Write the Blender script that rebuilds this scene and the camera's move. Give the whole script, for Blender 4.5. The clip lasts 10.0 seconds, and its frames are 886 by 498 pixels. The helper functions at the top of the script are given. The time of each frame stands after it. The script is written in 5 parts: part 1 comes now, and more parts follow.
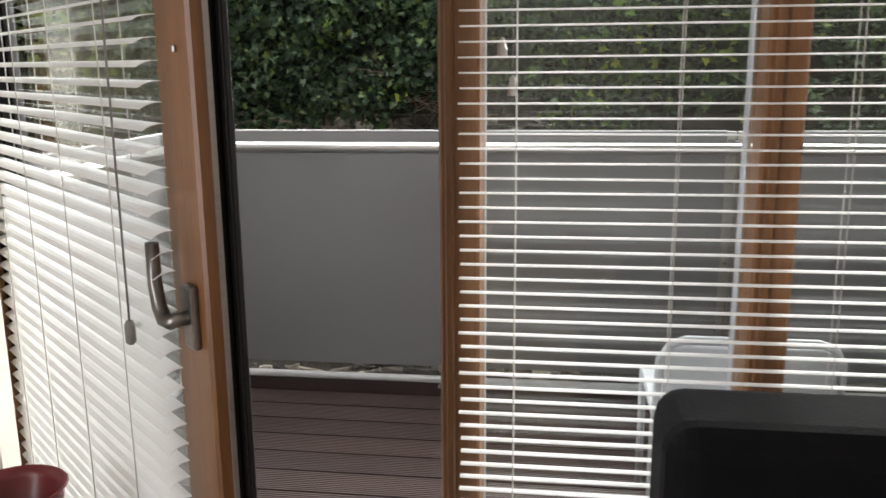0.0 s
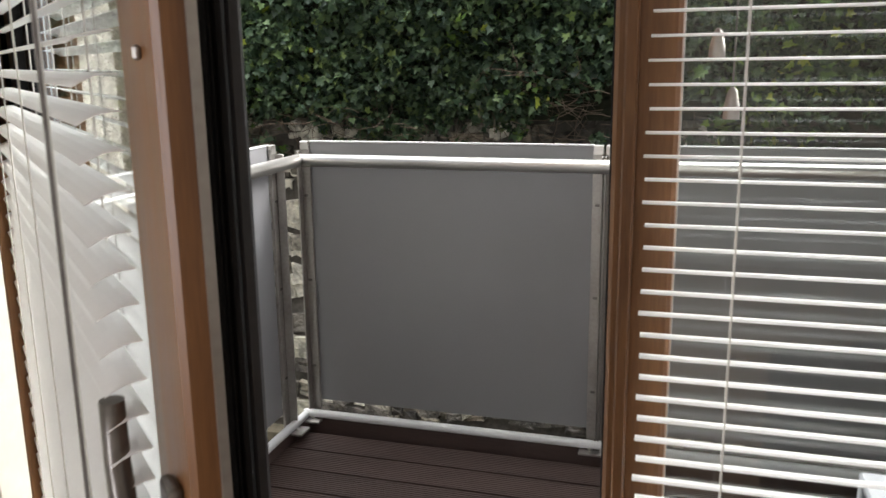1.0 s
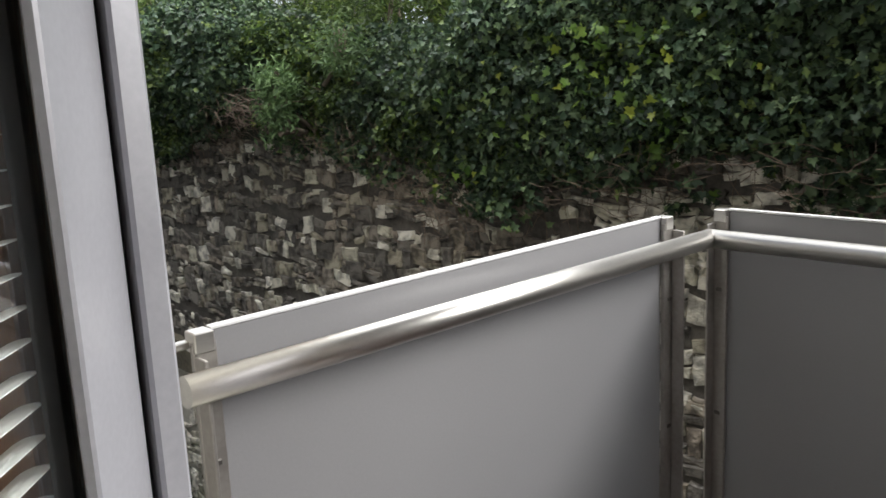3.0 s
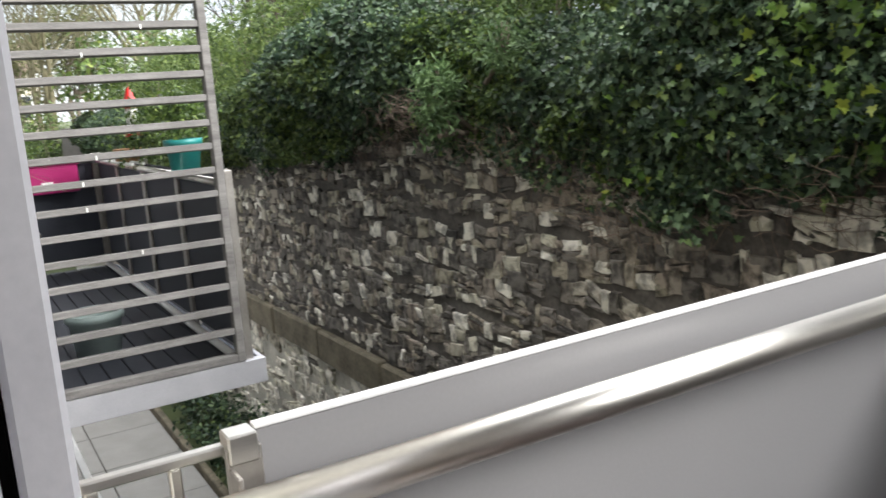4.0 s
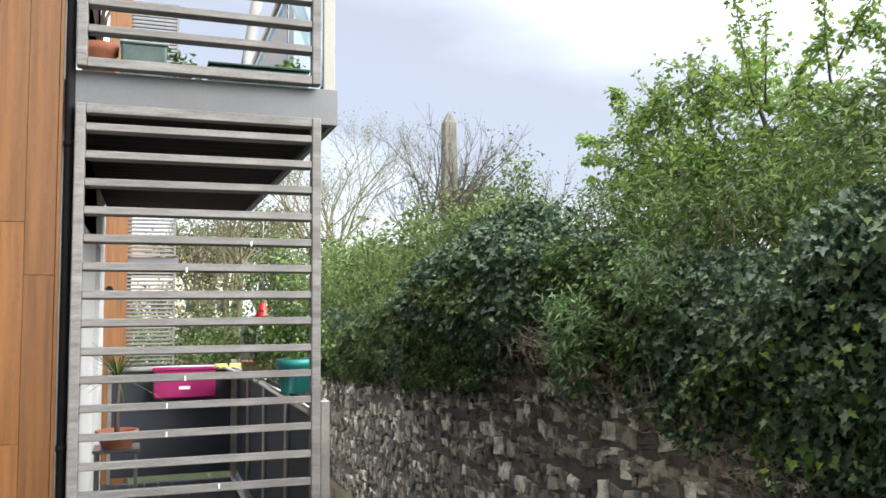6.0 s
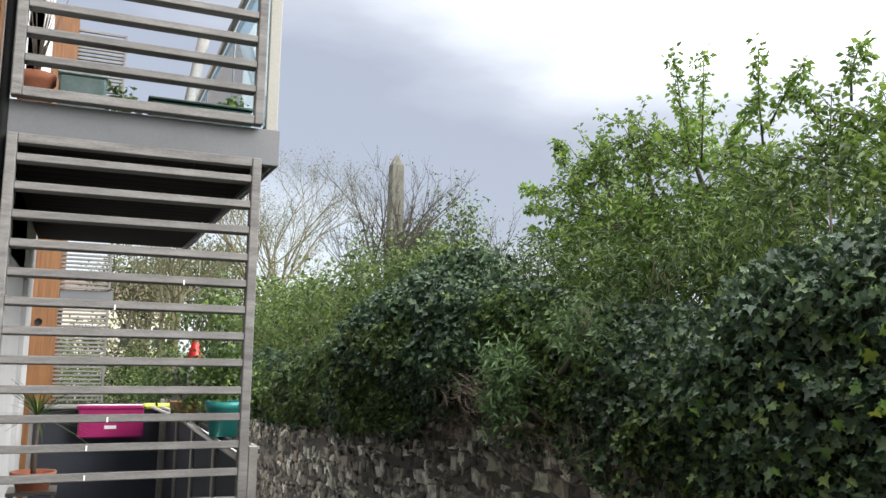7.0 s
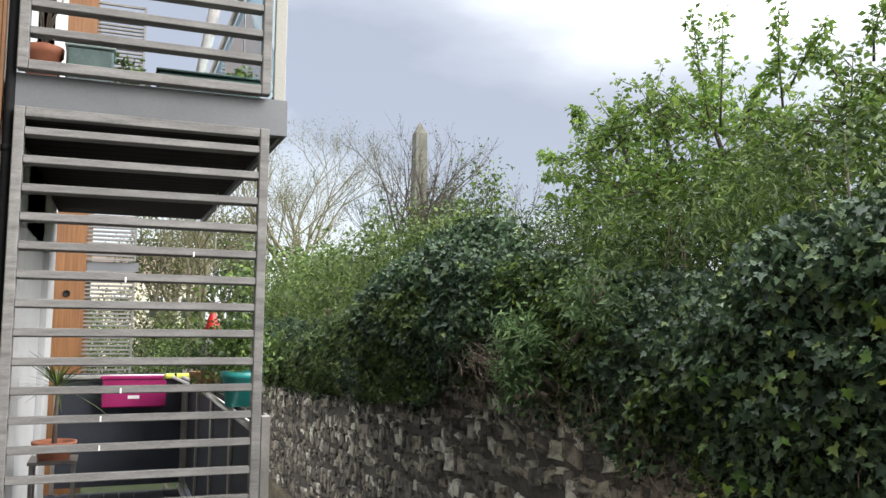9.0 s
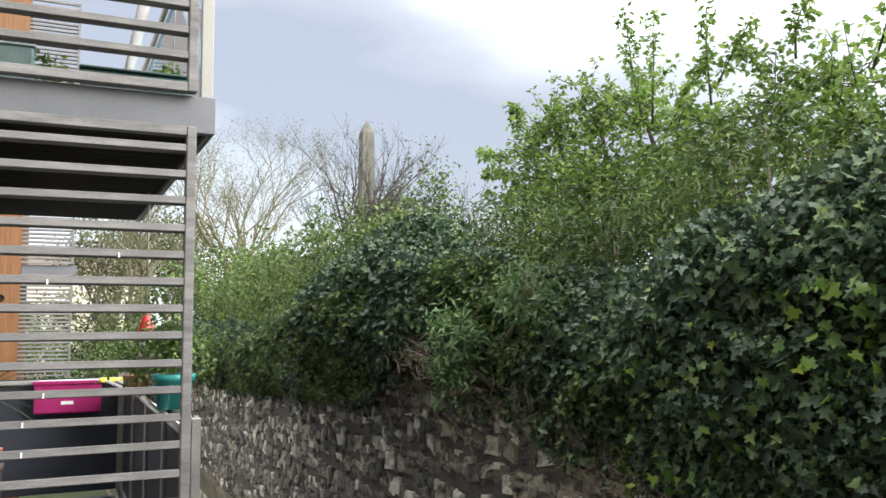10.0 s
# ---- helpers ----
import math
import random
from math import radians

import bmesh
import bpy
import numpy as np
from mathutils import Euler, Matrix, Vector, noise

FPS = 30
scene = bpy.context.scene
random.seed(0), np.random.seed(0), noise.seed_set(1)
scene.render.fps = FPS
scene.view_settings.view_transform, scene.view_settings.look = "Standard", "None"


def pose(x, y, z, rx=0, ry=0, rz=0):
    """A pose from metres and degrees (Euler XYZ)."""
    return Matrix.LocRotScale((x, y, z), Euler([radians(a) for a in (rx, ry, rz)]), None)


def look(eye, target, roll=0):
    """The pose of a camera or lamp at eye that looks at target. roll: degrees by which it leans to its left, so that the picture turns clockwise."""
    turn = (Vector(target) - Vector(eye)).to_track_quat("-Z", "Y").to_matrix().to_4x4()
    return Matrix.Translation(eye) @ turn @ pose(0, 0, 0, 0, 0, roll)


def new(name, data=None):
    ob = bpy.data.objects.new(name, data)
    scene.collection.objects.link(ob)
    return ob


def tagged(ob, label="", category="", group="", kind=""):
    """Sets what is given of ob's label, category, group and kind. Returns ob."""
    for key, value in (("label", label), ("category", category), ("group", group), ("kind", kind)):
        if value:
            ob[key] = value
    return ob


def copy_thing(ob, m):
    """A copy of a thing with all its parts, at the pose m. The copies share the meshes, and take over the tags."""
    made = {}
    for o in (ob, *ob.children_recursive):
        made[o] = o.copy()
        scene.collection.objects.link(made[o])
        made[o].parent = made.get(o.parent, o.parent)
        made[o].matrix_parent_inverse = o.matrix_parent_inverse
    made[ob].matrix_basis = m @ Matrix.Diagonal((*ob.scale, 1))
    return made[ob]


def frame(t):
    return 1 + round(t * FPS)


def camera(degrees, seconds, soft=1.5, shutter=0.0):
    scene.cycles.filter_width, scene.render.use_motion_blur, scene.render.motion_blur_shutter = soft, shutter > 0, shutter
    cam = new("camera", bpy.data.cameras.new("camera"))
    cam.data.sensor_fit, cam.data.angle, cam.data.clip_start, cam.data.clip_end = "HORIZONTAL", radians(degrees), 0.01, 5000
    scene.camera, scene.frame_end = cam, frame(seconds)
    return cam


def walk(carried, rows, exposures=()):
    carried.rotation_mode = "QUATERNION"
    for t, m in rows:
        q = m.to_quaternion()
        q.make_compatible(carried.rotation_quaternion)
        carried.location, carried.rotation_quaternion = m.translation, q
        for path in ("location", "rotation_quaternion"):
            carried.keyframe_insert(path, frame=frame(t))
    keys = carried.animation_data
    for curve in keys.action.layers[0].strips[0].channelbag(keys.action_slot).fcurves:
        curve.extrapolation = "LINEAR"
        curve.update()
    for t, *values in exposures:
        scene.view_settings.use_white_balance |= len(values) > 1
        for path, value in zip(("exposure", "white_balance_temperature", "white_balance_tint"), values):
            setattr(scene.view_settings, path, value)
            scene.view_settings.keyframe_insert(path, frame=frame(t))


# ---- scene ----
cam = camera(55.3, 10.0, soft=1.5, shutter=0.2)
PATH = [
    (0, (0.429, 0.029, 1.407), (0.165, 1.965, 0.977), -0.5),
    (0.5, (0.385, 0.275, 1.405), (-0.094, 2.171, 0.987), -0.6),
    (1, (0.295, 0.615, 1.42), (-0.271, 2.486, 0.985), -0.8),
    (1.5, (0.272, 0.98, 1.42), (-0.526, 2.757, 0.966), -2.3),
    (2, (0.195, 1.245, 1.404), (-0.835, 2.892, 0.929), -1.3),
    (2.5, (0.061, 1.431, 1.447), (-1.187, 2.934, 1.017), -1.3),
    (2.7, (0.02, 1.493, 1.464), (-1.325, 2.918, 1.06), -1.9),
    (3.8, (-0.275, 1.85, 1.472), (-1.912, 2.937, 1.101), -4.0),
    (4, (-0.335, 1.90, 1.465), (-2.031, 2.895, 1.103), -4.2),
    (4.5, (-0.484, 2.022, 1.462), (-2.369, 2.643, 1.216), -3.1),
    (4.9, (-0.56, 2.19, 1.501), (-2.509, 2.627, 1.4), -1.1),
    (5, (-0.556, 2.211, 1.506), (-2.507, 2.646, 1.44), -0.8),
    (5.5, (-0.632, 2.333, 1.545), (-2.557, 2.871, 1.608), -0.5),
    (6, (-0.739, 2.428, 1.561), (-2.622, 3.087, 1.713), -0.5),
    (7.3, (-0.736, 2.475, 1.595), (-2.559, 3.257, 1.854), 1.3),
    (7.5, (-0.737, 2.49, 1.603), (-2.563, 3.266, 1.853), 1.1),
    (8, (-0.741, 2.507, 1.602), (-2.576, 3.272, 1.822), 0.5),
    (8.5, (-0.745, 2.527, 1.599), (-2.591, 3.271, 1.792), 0.6),
    (9, (-0.735, 2.548, 1.59), (-2.591, 3.272, 1.767), 0.7),
    (9.5, (-0.716, 2.582, 1.589), (-2.565, 3.326, 1.764), 0.3),
    (10, (-0.705, 2.632, 1.584), (-2.515, 3.465, 1.758), -0.3),
]
EXPOSURES = [(0.0, 1.0), (1.0, 0.95), (2.0, 0.42), (2.5, 0.2), (4.0, 0.5), (4.5, 0.5), (5.2, 0.45), (6.0, 0.45), (6.2, 0.4), (7.3, -0.05), (7.6, -0.1), (8.0, -0.3), (8.5, -0.15), (9.0, 0.1), (10.0, 0.25)]
walk(cam, [(t, look(eye, goal, roll)) for t, eye, goal, roll in PATH], EXPOSURES)

# ---- world, sun ----
world = bpy.data.worlds.new("overcast_sky")
scene.world = world
world.use_nodes = True
wn, wl = world.node_tree.nodes, world.node_tree.links
wn.clear()


def wnode(kind, **values):
    n = wn.new(kind)
    for key, value in values.items():
        n.inputs[key].default_value = value
    return n


w_out = wn.new("ShaderNodeOutputWorld")
w_sky = wn.new("ShaderNodeTexSky")
w_sky.sky_type, w_sky.sun_disc = "NISHITA", False
w_sky.sun_elevation, w_sky.sun_rotation = radians(25.7), radians(50)
w_bg1 = wnode("ShaderNodeBackground", Strength=0.03)
w_bg2 = wnode("ShaderNodeBackground", Strength=1.0)
w_add = wn.new("ShaderNodeAddShader")
w_tc = wn.new("ShaderNodeTexCoord")
w_sep = wn.new("ShaderNodeSeparateXYZ")
w_map = wn.new("ShaderNodeMapping")
w_map.inputs["Scale"].default_value = (1.6, 1.6, 5.0)
w_noise = wnode("ShaderNodeTexNoise", Scale=1.7, Detail=6.0, Roughness=0.52)
w_mul = wn.new("ShaderNodeMath")
w_mul.operation = "MULTIPLY_ADD"
w_mul.inputs[1].default_value, w_mul.inputs[2].default_value = 0.22, -0.11
w_sum = wn.new("ShaderNodeMath")
w_ramp = wn.new("ShaderNodeValToRGB")
stops = [(0.0, (0.92, 0.97, 1.05)), (0.09, (0.74, 0.79, 0.87)), (0.16, (0.43, 0.46, 0.55)), (0.25, (0.44, 0.47, 0.555)),
         (0.31, (0.62, 0.65, 0.73)), (0.38, (1.0, 1.03, 1.1)), (0.50, (4.2, 4.23, 4.3)), (0.66, (4.2, 4.23, 4.3)), (1.0, (2.8, 2.83, 2.9))]
w_ramp.color_ramp.elements[0].position, w_ramp.color_ramp.elements[1].position = 0.0, 1.0
for at, rgb in stops[1:-1]:
    w_ramp.color_ramp.elements.new(at)
for el, (at, rgb) in zip(w_ramp.color_ramp.elements, stops):
    el.position, el.color = at, (*rgb, 1)
wl.new(w_tc.outputs["Generated"], w_sep.inputs[0])
wl.new(w_tc.outputs["Generated"], w_map.inputs["Vector"])
wl.new(w_map.outputs[0], w_noise.inputs["Vector"])
wl.new(w_noise.outputs["Fac"], w_mul.inputs[0])
wl.new(w_sep.outputs["Z"], w_sum.inputs[0])
wl.new(w_mul.outputs[0], w_sum.inputs[1])
w_side = wn.new("ShaderNodeMath")
w_side.operation = "MULTIPLY_ADD"
w_side.inputs[1].default_value, w_side.inputs[2].default_value = 0.26, -0.105
w_tot = wn.new("ShaderNodeMath")
wl.new(w_sep.outputs["Y"], w_side.inputs[0])
wl.new(w_sum.outputs[0], w_tot.inputs[0])
wl.new(w_side.outputs[0], w_tot.inputs[1])
wl.new(w_tot.outputs[0], w_ramp.inputs["Fac"])
wl.new(w_ramp.outputs["Color"], w_bg2.inputs["Color"])
wl.new(w_sky.outputs[0], w_bg1.inputs["Color"])
wl.new(w_bg1.outputs[0], w_add.inputs[0])
wl.new(w_bg2.outputs[0], w_add.inputs[1])
wl.new(w_add.outputs[0], w_out.inputs["Surface"])

sun = new("sun", bpy.data.lights.new("sun", "SUN"))
sun.data.energy, sun.data.angle, sun.data.color = 5.0, radians(40), (1.0, 0.98, 0.95)
sun.matrix_world = look((9.0, 7.4, 5.6), (0.0, 0.0, 0.0))


# added fill lamp in an unseen opening of the side wall, brightens the room
fill_lamp = new("room_fill_light", bpy.data.lights.new("room_fill_light", "AREA"))
fill_lamp.data.shape, fill_lamp.data.size, fill_lamp.data.size_y, fill_lamp.data.energy, fill_lamp.data.color = "RECTANGLE", 0.9, 1.7, 36.0, (0.97, 0.945, 1.0)
fill_lamp.matrix_world = look((-1.12, -1.0, 1.3), (2.0, -1.0, 1.3))


# ---- materials ----
def nodes_of(name):
    m = bpy.data.materials.new(name)
    m.use_nodes = True
    return m, m.node_tree.nodes, m.node_tree.links, m.node_tree.nodes["Principled BSDF"]


def ramp_of(nt, stops, mode="LINEAR"):
    r = nt.new("ShaderNodeValToRGB")
    r.color_ramp.interpolation = mode
    while len(r.color_ramp.elements) < len(stops):
        r.color_ramp.elements.new(0.5)
    for el, (at, rgb) in zip(r.color_ramp.elements, stops):
        el.position, el.color = at, (*rgb, 1)
    return r


def surf(name, dark, light, scale=6.0, rough=0.6, metal=0.0, bump=0.15, stretch=(1, 1, 1), fine=60.0, spread=0.1, each=0.0, spec=0.5):
    """Two-scale noise colour, roughness and relief; each: brightness steps from piece to piece."""
    m, nt, ln, p = nodes_of(name)
    tc, mp = nt.new("ShaderNodeTexCoord"), nt.new("ShaderNodeMapping")
    mp.inputs["Scale"].default_value = stretch
    ln.new(tc.outputs["Object"], mp.inputs["Vector"])
    big, small = nt.new("ShaderNodeTexNoise"), nt.new("ShaderNodeTexNoise")
    big.inputs["Scale"].default_value, big.inputs["Detail"].default_value = scale, 5
    small.inputs["Scale"].default_value, small.inputs["Detail"].default_value = fine, 3
    for n in (big, small):
        ln.new(mp.outputs[0], n.inputs["Vector"])
    mid = nt.new("ShaderNodeMix")
    mid.inputs["Factor"].default_value = 0.35
    ln.new(big.outputs["Fac"], mid.inputs["A"])
    ln.new(small.outputs["Fac"], mid.inputs["B"])
    r = ramp_of(nt, [(0.32, dark), (0.68, light)])
    ln.new(mid.outputs["Result"], r.inputs["Fac"])
    colour = r.outputs["Color"]
    if each:
        info, hsv, mr = nt.new("ShaderNodeObjectInfo"), nt.new("ShaderNodeHueSaturation"), nt.new("ShaderNodeMapRange")
        mr.inputs["To Min"].default_value, mr.inputs["To Max"].default_value = 1 - each, 1 + each
        ln.new(info.outputs["Random"], mr.inputs["Value"])
        ln.new(mr.outputs[0], hsv.inputs["Value"])
        ln.new(colour, hsv.inputs["Color"])
        colour = hsv.outputs["Color"]
    ln.new(colour, p.inputs["Base Color"])
    rr = nt.new("ShaderNodeMapRange")
    rr.inputs["To Min"].default_value, rr.inputs["To Max"].default_value = max(rough - spread, 0.03), min(rough + spread, 1)
    ln.new(big.outputs["Fac"], rr.inputs["Value"])
    ln.new(rr.outputs[0], p.inputs["Roughness"])
    p.inputs["Metallic"].default_value = metal
    p.inputs["Specular IOR Level"].default_value = spec
    if bump:
        b = nt.new("ShaderNodeBump")
        b.inputs["Strength"].default_value, b.inputs["Distance"].default_value = bump, 0.01
        ln.new(mid.outputs["Result"], b.inputs["Height"])
        ln.new(b.outputs[0], p.inputs["Normal"])
    return m


def leafy(name, stops, rough=0.42, through_light=0.25, spec=0.4):
    """Leaves: colour steps from leaf to leaf, a little light passing through."""
    m, nt, ln, p = nodes_of(name)
    geo = nt.new("ShaderNodeNewGeometry")
    r = ramp_of(nt, stops)
    ln.new(geo.outputs["Random Per Island"], r.inputs["Fac"])
    tc, nz = nt.new("ShaderNodeTexCoord"), nt.new("ShaderNodeTexNoise")
    nz.inputs["Scale"].default_value = 1.3
    ln.new(tc.outputs["Object"], nz.inputs["Vector"])
    hsv, mr = nt.new("ShaderNodeHueSaturation"), nt.new("ShaderNodeMapRange")
    mr.inputs["From Min"].default_value, mr.inputs["From Max"].default_value = 0.3, 0.7
    mr.inputs["To Min"].default_value, mr.inputs["To Max"].default_value = 0.7, 1.25
    ln.new(nz.outputs["Fac"], mr.inputs["Value"])
    ln.new(mr.outputs[0], hsv.inputs["Value"])
    ln.new(r.outputs["Color"], hsv.inputs["Color"])
    ln.new(hsv.outputs["Color"], p.inputs["Base Color"])
    p.inputs["Roughness"].default_value = rough
    p.inputs["Specular IOR Level"].default_value = spec
    tr, mix = nt.new("ShaderNodeBsdfTranslucent"), nt.new("ShaderNodeMixShader")
    mix.inputs["Fac"].default_value = through_light
    ln.new(hsv.outputs["Color"], tr.inputs["Color"])
    ln.new(p.outputs[0], mix.inputs[1])
    ln.new(tr.outputs[0], mix.inputs[2])
    ln.new(mix.outputs[0], nt["Material Output"].inputs["Surface"])
    return m


def stony(name, per_object, pale=False):
    """Rubble stones: mostly dark greys and browns, some pale limewashed ones."""
    m, nt, ln, p = nodes_of(name)
    if per_object:
        pick = nt.new("ShaderNodeObjectInfo").outputs["Random"]
    else:
        pick = nt.new("ShaderNodeNewGeometry").outputs["Random Per Island"]
    if pale:
        r = ramp_of(nt, [(0.0, (0.50, 0.48, 0.39)), (0.5, (0.66, 0.635, 0.57)), (1.0, (0.80, 0.77, 0.71))])
    else:
        r = ramp_of(nt, [(0.0, (0.072, 0.067, 0.062)), (0.30, (0.20, 0.185, 0.168)), (0.48, (0.125, 0.114, 0.105)), (0.66, (0.26, 0.234, 0.20)),
                         (0.78, (0.31, 0.265, 0.225)), (0.90, (0.34, 0.315, 0.25)), (1.0, (0.42, 0.395, 0.35))])
    ln.new(pick, r.inputs["Fac"])
    tc = nt.new("ShaderNodeTexCoord")
    n1, n2 = nt.new("ShaderNodeTexNoise"), nt.new("ShaderNodeTexNoise")
    n1.inputs["Scale"].default_value, n1.inputs["Detail"].default_value = 15, 7
    n2.inputs["Scale"].default_value, n2.inputs["Detail"].default_value = 55, 4
    ln.new(tc.outputs["Object"], n1.inputs["Vector"])
    ln.new(tc.outputs["Object"], n2.inputs["Vector"])
    dirt = ramp_of(nt, [(0.38, (0.24, 0.23, 0.22)), (0.56, (1.12, 1.10, 1.06))])
    ln.new(n1.outputs["Fac"], dirt.inputs["Fac"])
    mul = nt.new("ShaderNodeMix")
    mul.data_type, mul.blend_type = "RGBA", "MULTIPLY"
    mul.inputs["Factor"].default_value = 0.7 if pale else 0.85
    ln.new(r.outputs["Color"], mul.inputs[6])
    ln.new(dirt.outputs["Color"], mul.inputs[7])
    ln.new(mul.outputs[2], p.inputs["Base Color"])
    p.inputs["Roughness"].default_value = 0.88
    b = nt.new("ShaderNodeBump")
    b.inputs["Strength"].default_value, b.inputs["Distance"].default_value = 0.7, 0.02
    add = nt.new("ShaderNodeMath")
    ln.new(n1.outputs["Fac"], add.inputs[0])
    ln.new(n2.outputs["Fac"], add.inputs[1])
    ln.new(add.outputs[0], b.inputs["Height"])
    ln.new(b.outputs[0], p.inputs["Normal"])
    return m


def clear_glass(name, tint=(0.93, 0.97, 0.95), ior=1.5):
    m, nt, ln, p = nodes_of(name)
    p.inputs["Base Color"].default_value = (*tint, 1)
    p.inputs["Roughness"].default_value = 0.0
    p.inputs["IOR"].default_value = ior
    p.inputs["Transmission Weight"].default_value = 1.0
    return m


BOARD = surf("grey_laminate", (0.21, 0.207, 0.213), (0.235, 0.232, 0.238), 1.5, 0.32, 0, 0.03, fine=180, spread=0.04)
STEEL = surf("brushed_steel", (0.56, 0.54, 0.51), (0.68, 0.66, 0.62), 5, 0.34, 1.0, 0.0, stretch=(1, 1, 6), fine=90, spread=0.04)
STEEL_DULL = surf("dull_steel", (0.30, 0.28, 0.26), (0.44, 0.42, 0.39), 7, 0.45, 0.8, 0.05, fine=80)
EDGE = surf("pale_edge", (0.62, 0.62, 0.62), (0.75, 0.75, 0.74), 8, 0.4, 0, 0.05)
BLACK = surf("black_rubber", (0.006, 0.006, 0.007), (0.014, 0.014, 0.014), 20, 0.75, 0, 0.05, spec=0.15)
DECK = surf("brown_deck_board", (0.042, 0.025, 0.021), (0.075, 0.047, 0.040), 5, 0.5, 0, 0.25, stretch=(0.4, 3, 3), fine=70, each=0.15)
OAK = surf("varnished_wood", (0.11, 0.047, 0.018), (0.23, 0.105, 0.039), 4, 0.35, 0, 0.10, stretch=(9, 9, 0.6), fine=40)
ALU = surf("grey_aluminium", (0.40, 0.40, 0.43), (0.48, 0.48, 0.51), 6, 0.35, 0.3, 0.03, fine=120)
DARKALU = surf("dark_aluminium", (0.020, 0.020, 0.022), (0.034, 0.034, 0.037), 6, 0.45, 0.2, 0.03, fine=120)
SLAT = surf("white_blind_slat", (0.83, 0.83, 0.82), (0.88, 0.88, 0.87), 5, 0.42, 0, 0.03, fine=120)
CORD = surf("pale_cord", (0.52, 0.50, 0.46), (0.62, 0.60, 0.56), 30, 0.8)
GREYCORD = surf("grey_cord", (0.16, 0.15, 0.14), (0.22, 0.21, 0.20), 30, 0.7)
PLASTER = surf("cream_plaster", (0.60, 0.57, 0.50), (0.68, 0.65, 0.58), 3, 0.8, 0, 0.10, fine=45)
RENDER = surf("cream_render", (0.28, 0.272, 0.245), (0.36, 0.35, 0.318), 1.4, 0.85, 0, 0.35, fine=90)
WHITEWALL = surf("white_render", (0.50, 0.50, 0.50), (0.62, 0.62, 0.61), 1.4, 0.85, 0, 0.2, fine=90)
CEDAR = surf("cedar_plank", (0.078, 0.029, 0.0072), (0.19, 0.081, 0.0215), 3, 0.5, 0, 0.25, stretch=(9, 9, 0.45), fine=55, each=0.22)
WEATHERED = surf("weathered_slat", (0.075, 0.071, 0.068), (0.225, 0.216, 0.207), 5, 0.75, 0, 0.35, stretch=(6, 0.8, 6), fine=60, each=0.12)
FASCIA = surf("grey_fascia", (0.092, 0.095, 0.102), (0.128, 0.131, 0.14), 2.2, 0.45, 0.1, 0.05, fine=90)
SLATE = surf("slate_panel", (0.032, 0.036, 0.046), (0.050, 0.055, 0.068), 2, 0.72, 0, 0.03, spec=0.2)
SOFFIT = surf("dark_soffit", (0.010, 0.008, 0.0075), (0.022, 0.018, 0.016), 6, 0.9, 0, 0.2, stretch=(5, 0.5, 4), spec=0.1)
MORTAR = surf("dirty_mortar", (0.035, 0.031, 0.028), (0.13, 0.118, 0.103), 5, 0.95, 0, 0.8, fine=40)
LIMEWASH = surf("limewashed_masonry", (0.24, 0.23, 0.20), (0.55, 0.53, 0.47), 3.5, 0.9, 0, 0.7, fine=22)
LEDGE = surf("weathered_concrete", (0.05, 0.043, 0.027), (0.20, 0.172, 0.122), 4, 0.9, 0, 0.9, fine=28)
PAVING = surf("pale_paving", (0.20, 0.195, 0.185), (0.29, 0.28, 0.265), 2.5, 0.8, 0, 0.15, fine=60, each=0.08)
GRASS = surf("rough_grass", (0.035, 0.05, 0.015), (0.07, 0.09, 0.03), 2, 0.95, 0, 0.8, fine=25)
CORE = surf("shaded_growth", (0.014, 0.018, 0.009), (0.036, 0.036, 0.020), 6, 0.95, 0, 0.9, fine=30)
BARK = surf("bark", (0.07, 0.055, 0.04), (0.16, 0.13, 0.10), 8, 0.9, 0, 0.6, fine=40)
DARKBARK = surf("dark_bark", (0.035, 0.026, 0.02), (0.08, 0.062, 0.05), 8, 0.9, 0, 0.5, fine=40)
PALEBARK = surf("pale_bark", (0.10, 0.09, 0.05), (0.21, 0.19, 0.115), 8, 0.9, 0, 0.4)
TWIG = surf("dry_twig", (0.10, 0.073, 0.055), (0.23, 0.172, 0.13), 8, 0.9, 0, 0.3)
GRANITE = surf("granite", (0.085, 0.082, 0.066), (0.16, 0.153, 0.128), 1.5, 0.85, 0, 0.3, fine=10)
LEATHER = surf("black_leather", (0.004, 0.004, 0.0045), (0.007, 0.007, 0.008), 9, 0.7, 0, 0.3, fine=120, spec=0.06)
FLOORWOOD = surf("floor_laminate", (0.22, 0.14, 0.08), (0.34, 0.23, 0.14), 4, 0.4, 0, 0.08, stretch=(1, 8, 1))
BRONZE = surf("dark_bronze", (0.14, 0.13, 0.12), (0.24, 0.225, 0.21), 12, 0.32, 0.8, 0.03)
TERRACOTTA = surf("terracotta", (0.30, 0.10, 0.055), (0.42, 0.16, 0.09), 7, 0.8, 0, 0.2)
TEAL = surf("teal_plastic", (0.02, 0.20, 0.19), (0.03, 0.27, 0.25), 6, 0.4, 0, 0.02)
PINK = surf("magenta_plastic", (0.26, 0.008, 0.085), (0.34, 0.014, 0.12), 6, 0.4, 0, 0.02)
RED = surf("red_plastic", (0.50, 0.02, 0.02), (0.60, 0.035, 0.03), 6, 0.35, 0, 0.02)
WHITE = surf("white_plastic", (0.70, 0.70, 0.68), (0.78, 0.78, 0.76), 6, 0.4, 0, 0.02)
CHAIRGREY = surf("pale_grey_plastic", (0.36, 0.36, 0.37), (0.44, 0.44, 0.45), 6, 0.45, 0, 0.02)
